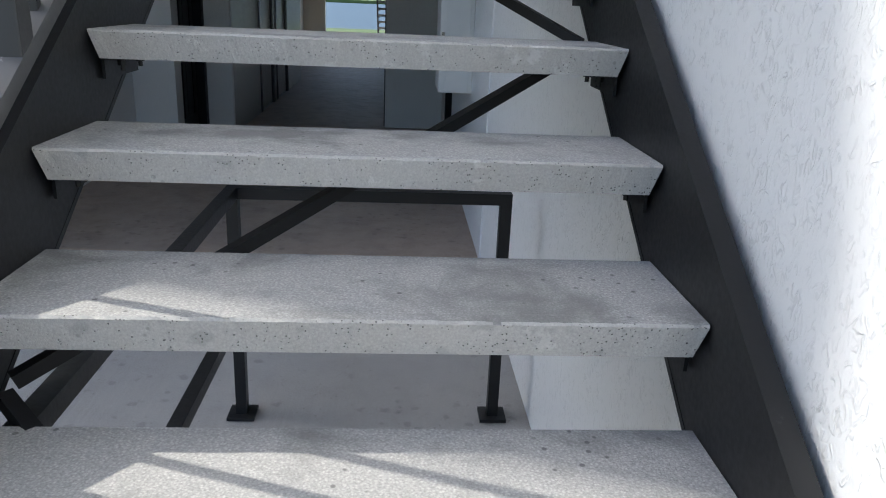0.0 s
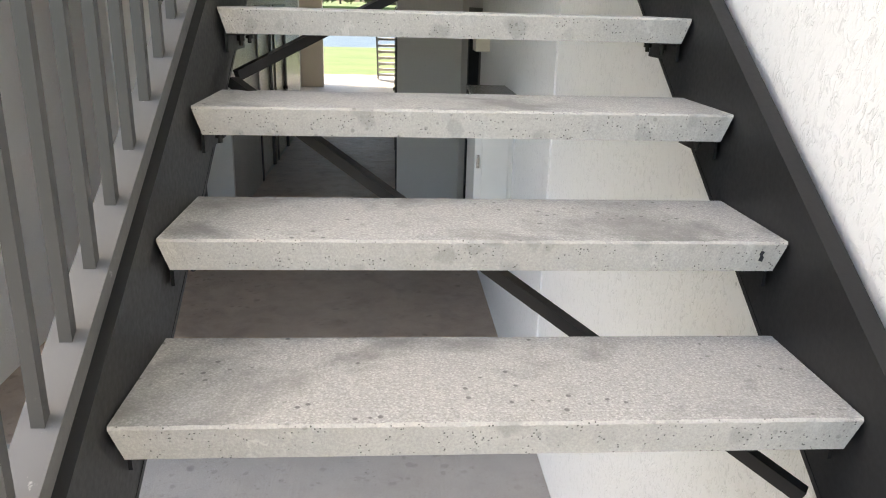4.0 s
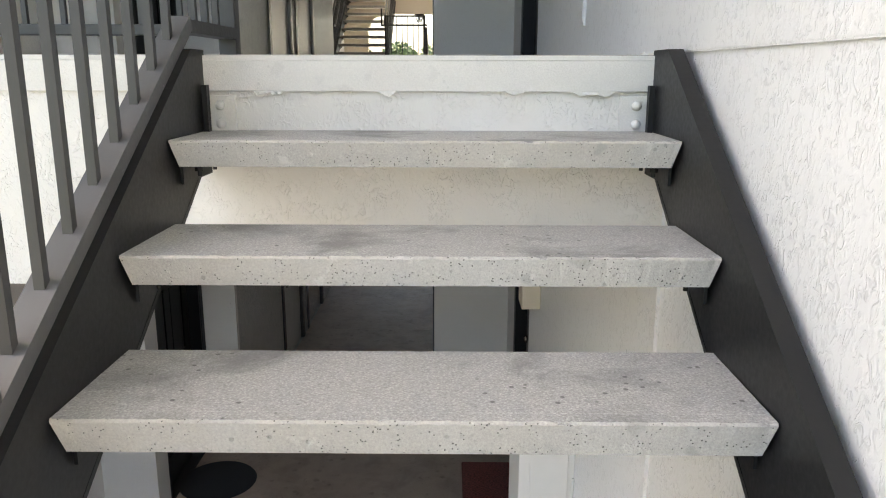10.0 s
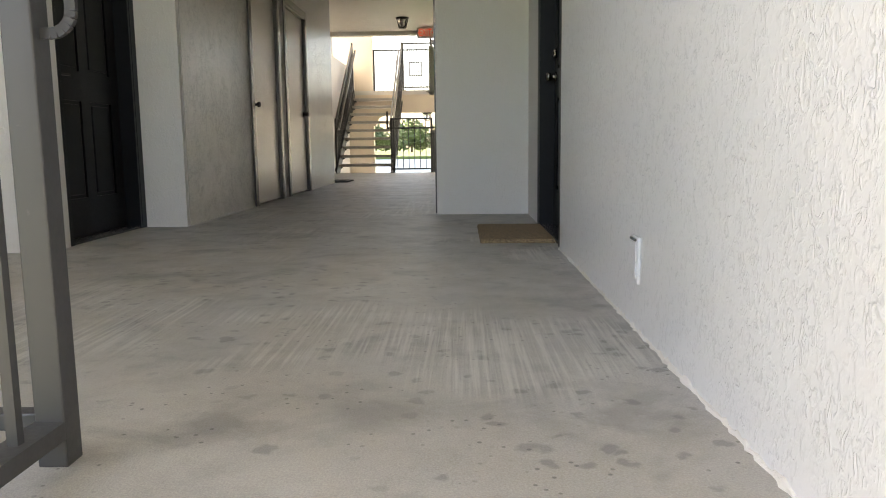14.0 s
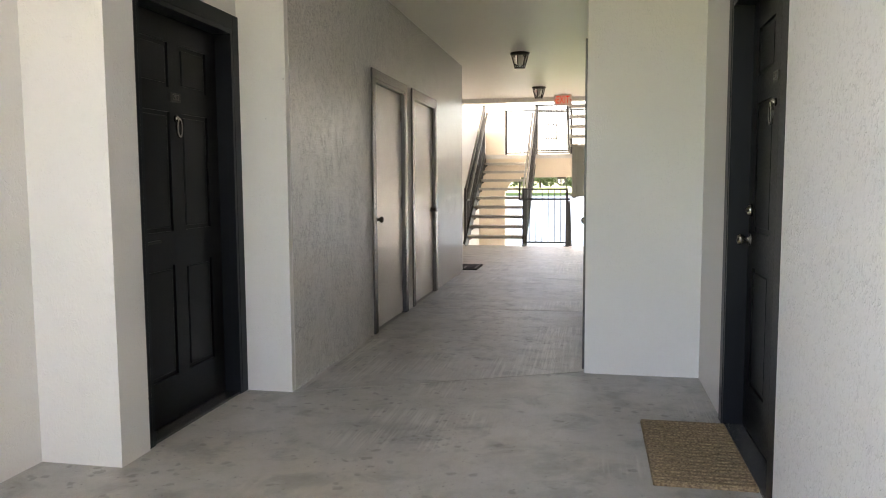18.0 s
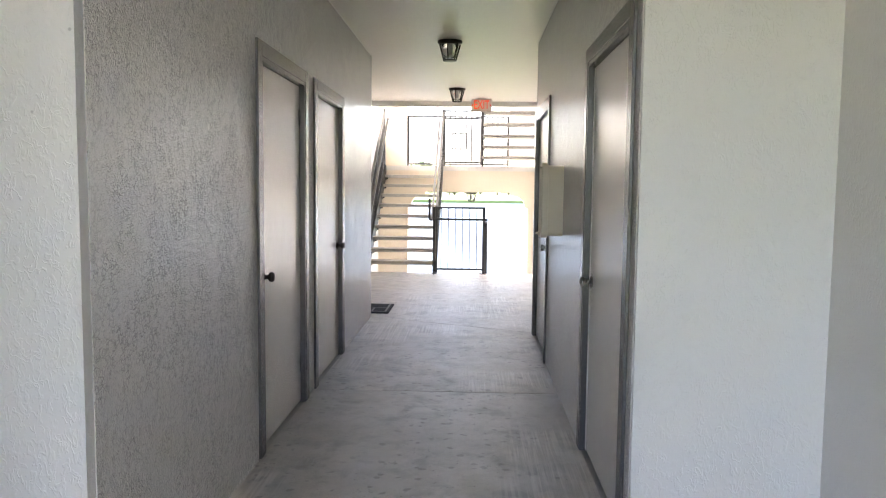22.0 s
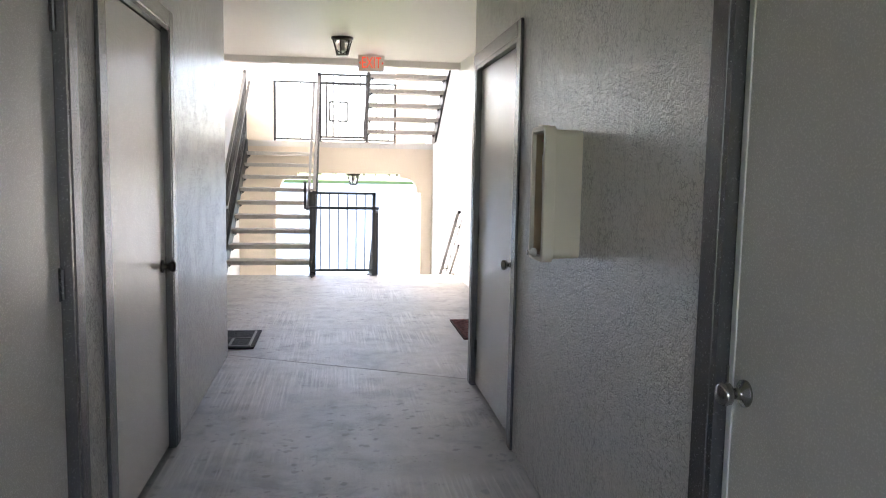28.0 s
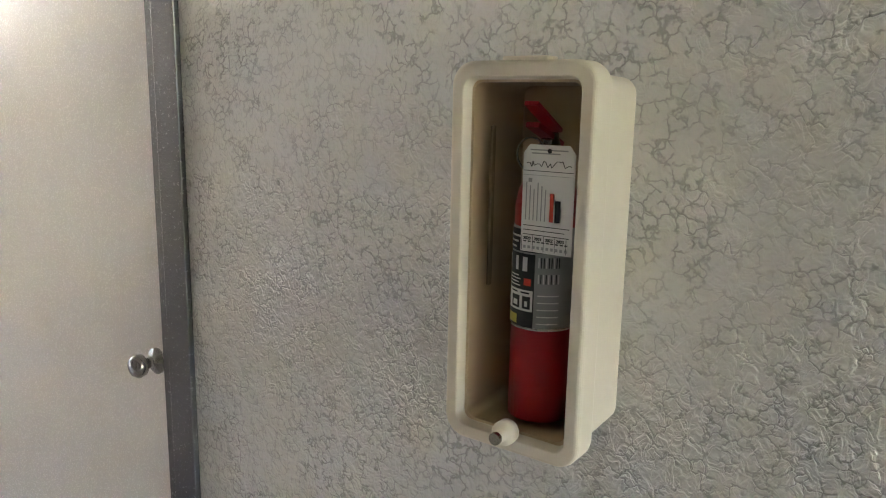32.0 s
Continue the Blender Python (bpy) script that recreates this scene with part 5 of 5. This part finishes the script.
part("print_mark", box(0.029, 0.034, -0.0479, -0.0475, 0.266, 0.300), LETTER_RED, tg)
part("print_mark", box(0.036, 0.043, -0.0479, -0.0475, 0.266, 0.292), INK, tg)
for x0, x1, z in ((0.000, 0.050, 0.350), (0.002, 0.040, 0.346)):
    part("print_line", box(x0, x1, -0.0479, -0.0475, z, z + 0.0016), GREY_PRINT, tg)
for i, year in enumerate(("2020", "2021", "2022", "2023")):
    words("year", year, 0.0052, INK, tg, pose(0.000 + i * 0.0150, -0.0480, 0.2435, 90, 0, 0))
for i in range(5):
    part("print_line", box(-0.0075 + i * 0.0150, -0.0071 + i * 0.0150, -0.0479, -0.0475, 0.2285, 0.2475), INK, tg)
part("print_line", box(-0.008, 0.058, -0.0479, -0.0475, 0.3255, 0.3262), INK, tg)
part("print_line", box(-0.008, 0.058, -0.0479, -0.0475, 0.3205, 0.3210), GREY_PRINT, tg)
part("print_mark", box(-0.001, 0.004, -0.0479, -0.0475, 0.312, 0.317), GREY_PRINT, tg)
part("eyelet", cyl((0.026, -0.0482, 0.350), (0.026, -0.0474, 0.350), 0.0028, seg=12), INK, tg)
ink = bmesh.new()
rt = random.Random(3)
px, pz = -0.004, 0.335
for i in range(22):
    qx, qz = px + rt.uniform(0.0012, 0.0038), 0.3345 + rt.uniform(-0.0045, 0.0045)
    add_bar(ink, (px, -0.0478, pz), (qx, -0.0478, qz), 0.0007, 0.0009, (0, 1, 0))
    px, pz = qx, qz
part("handwriting", ink, INK, tg, "black ink handwriting scrawl")
bm = bmesh.new()
for i in range(16):
    a, b = 2 * math.pi * i / 16, 2 * math.pi * (i + 1) / 16
    add_bar(bm, (0.02 * math.cos(a), -0.045, 0.345 + 0.02 * math.sin(a)), (0.02 * math.cos(b), -0.045, 0.345 + 0.02 * math.sin(b)), 0.0018, 0.0018, (0, 1, 0))
part("tag_ring", bm, NICKEL, ex)


def horn(at, rz, label):
    a = thing("fire_alarm", at, label, "fire alarm", "fire alarms", rz)
    part("back_box", box(-0.042, 0.042, -0.012, 0.0, -0.062, 0.062, bevel=0.004), RED_ALARM, a)
    bm = ring_loft(((rounded(0.076, 0.118, 0.02), -0.012), (rounded(0.072, 0.112, 0.02), -0.020), (rounded(0.05, 0.085, 0.02), -0.027)), False, True)
    part("cover", bm, RED_ALARM, a)
    part("strobe", box(-0.016, 0.016, -0.034, -0.026, -0.015, 0.03, bevel=0.004), GLASS, a, "clear strobe lens")
    for i in range(4):
        part("slot", box(-0.025, 0.025, -0.0285, -0.0265, -0.040 + i * 0.006, -0.037 + i * 0.006), DARK_GAP, a)
    return a


horn((1.115, 1.50, 1.08), -90, "red fire alarm horn on the white stucco wall")
horn((1.115, 12.42, 2.02), -90, "red fire alarm horn on the far stucco wall")
horn((-1.87, 1.477, -1.226), 90, "red fire alarm horn on the lower wall")


def pull(at, rz):
    a = thing("alarm_pull", at, "small red fire alarm pull station", "fire alarm", "alarm pulls", rz)
    part("body", box(-0.04, 0.04, -0.035, 0.0, -0.06, 0.06, bevel=0.008), RED_ALARM, a)
    part("pull_handle", box(-0.028, 0.028, -0.045, -0.035, -0.035, -0.012, bevel=0.003), WHITE_PAINT, a)


pull((1.115, 12.34, 1.15), -90)
pull((-1.87, 1.446, -2.067), 90)


def outlet(at, rz):
    o = thing("outlet_cover", at, "white weatherproof outlet cover painted over on the wall", "outlet", "", rz)
    part("plate", box(-0.045, 0.045, -0.010, 0.0, -0.065, 0.065, bevel=0.003), WHITE_STUCCO, o)
    part("flap", box(-0.034, 0.034, -0.014, -0.009, -0.05, 0.050, bevel=0.002), WHITE_STUCCO, o)
    part("hinge", cyl((-0.03, -0.012, 0.056), (0.03, -0.012, 0.056), 0.004, seg=8), GREY_FRAME, o)


outlet((1.115, 1.27, 0.20), -90)
outlet((1.115, 12.55, 0.28), -90)
eb = thing("emergency_light", (1.115, 12.16, 2.13), "small off-white emergency light box high on the far stucco wall", "light", "", -90)
part("body", box(-0.075, 0.075, -0.075, 0.0, -0.07, 0.07, bevel=0.008), WHITE_PAINT, eb)
part("lens", box(-0.055, 0.055, -0.079, -0.074, -0.055, -0.01, bevel=0.002), GLASS, eb, "clear lens")
# utility cabinet on the lower wall
uc = thing("utility_cabinet", (1.115, 1.03, -H), "white metal utility cabinet fixed to the lower stucco wall", "cabinet")
part("body", box(-0.235, 0.0, 0.0, 0.46, 0.89, 1.645, bevel=0.004), WHITE_PAINT, uc)
part("front_panel", box(-0.190, -0.028, -0.006, 0.0, 0.90, 1.63, bevel=0.002), WHITE_PAINT, uc)
part("top_lid", box(-0.255, 0.0, -0.02, 0.48, 1.645, 1.665, bevel=0.003), GREY_FRAME, uc, "dull grey overhanging lid")
part("latch", box(-0.222, -0.205, -0.010, 0.0, 1.22, 1.30, bevel=0.002), NICKEL, uc)
for z in (1.02, 1.25, 1.48):
    part("hinge", cyl((-0.006, -0.008, z - 0.03), (-0.006, -0.008, z + 0.03), 0.006, seg=8), WHITE_PAINT, uc)
wb = thing("wall_box", (1.115, 2.45, -1.27), "small cream plastic box with a sloping lid on the lower wall", "box", "", -90)
part("body", box(-0.10, 0.10, -0.11, 0.0, -0.12, 0.08, bevel=0.006), CREAM, wb)
part("lid", prism([(-0.125, 0.075), (-0.125, 0.085), (0.0, 0.125), (0.0, 0.08)], "x", -0.11, 0.11), CREAM, wb)
lantern((-0.166, Y_MID + 0.13, Z_MID - 0.50))
stain = thing("paint_mark", (1.023, -8 * RUN + 0.0035, -8 * RISE - 0.026), "small black paint mark on the front of a tread", "paint mark")
part("blot", prism([(-0.003, -0.009), (0.002, -0.010), (0.004, -0.002), (0.0015, 0.002), (0.0045, 0.008), (-0.001, 0.009), (-0.0035, 0.003), (-0.001, -0.0015)], "y", -0.002, 0.006), INK, stain)


# ---------------- beyond the lake ----------------
def tree(at, h, seed):
    rng = random.Random(seed)
    t = thing("tree", at, "leafy green tree on the far lake bank", "tree", "trees on the far bank")
    bm = cyl((0, 0, 0), (0, 0, h * 0.5), h * 0.035, h * 0.018, 8)
    for i in range(5):
        a = rng.uniform(0, 6.28)
        add_cyl(bm, (0, 0, h * rng.uniform(0.3, 0.45)), (math.cos(a) * h * 0.25, math.sin(a) * h * 0.25, h * rng.uniform(0.55, 0.75)), h * 0.014, h * 0.005, 6)
    part("trunk", bm, BARK, t)
    verts, faces = [], []
    for i in range(520):
        while True:
            p = Vector((rng.uniform(-1, 1), rng.uniform(-1, 1), rng.uniform(-1, 1)))
            if 0.25 < p.length < 1 + 0.2 * math.sin(5 * p.x + seed):
                break
        c = Vector((p.x * h * 0.55, p.y * h * 0.55, h * 0.56 + p.z * h * 0.46))
        s = h * rng.uniform(0.05, 0.11)
        u = Vector((rng.uniform(-1, 1), rng.uniform(-1, 1), rng.uniform(-1, 1))).normalized()
        v = u.orthogonal().normalized()
        k = len(verts)
        verts += [c - u * s, c + v * s * 0.6, c + u * s, c - v * s * 0.6]
        faces.append((k, k + 1, k + 2, k + 3))
    me = bpy.data.meshes.new("crown")
    me.from_pydata(verts, [], faces)
    me.materials.append(LEAF)
    part("crown", me, LEAF, t)
    return t


rng = random.Random(11)
kinds = [tree((-80 + 14 * i, 440 + 5 * i, -H + 0.35), 11.0 + 2.5 * i, i) for i in range(3)]
for i in range(42):
    src = kinds[i % 3]
    s = rng.uniform(0.75, 1.15)
    copy_thing(src, pose(-170 + i * 7 + rng.uniform(-3, 3), 425 + rng.uniform(0, 45), -H + 0.35, 0, 0, rng.uniform(0, 360)) @ Matrix.Diagonal((s, s, s, 1)))
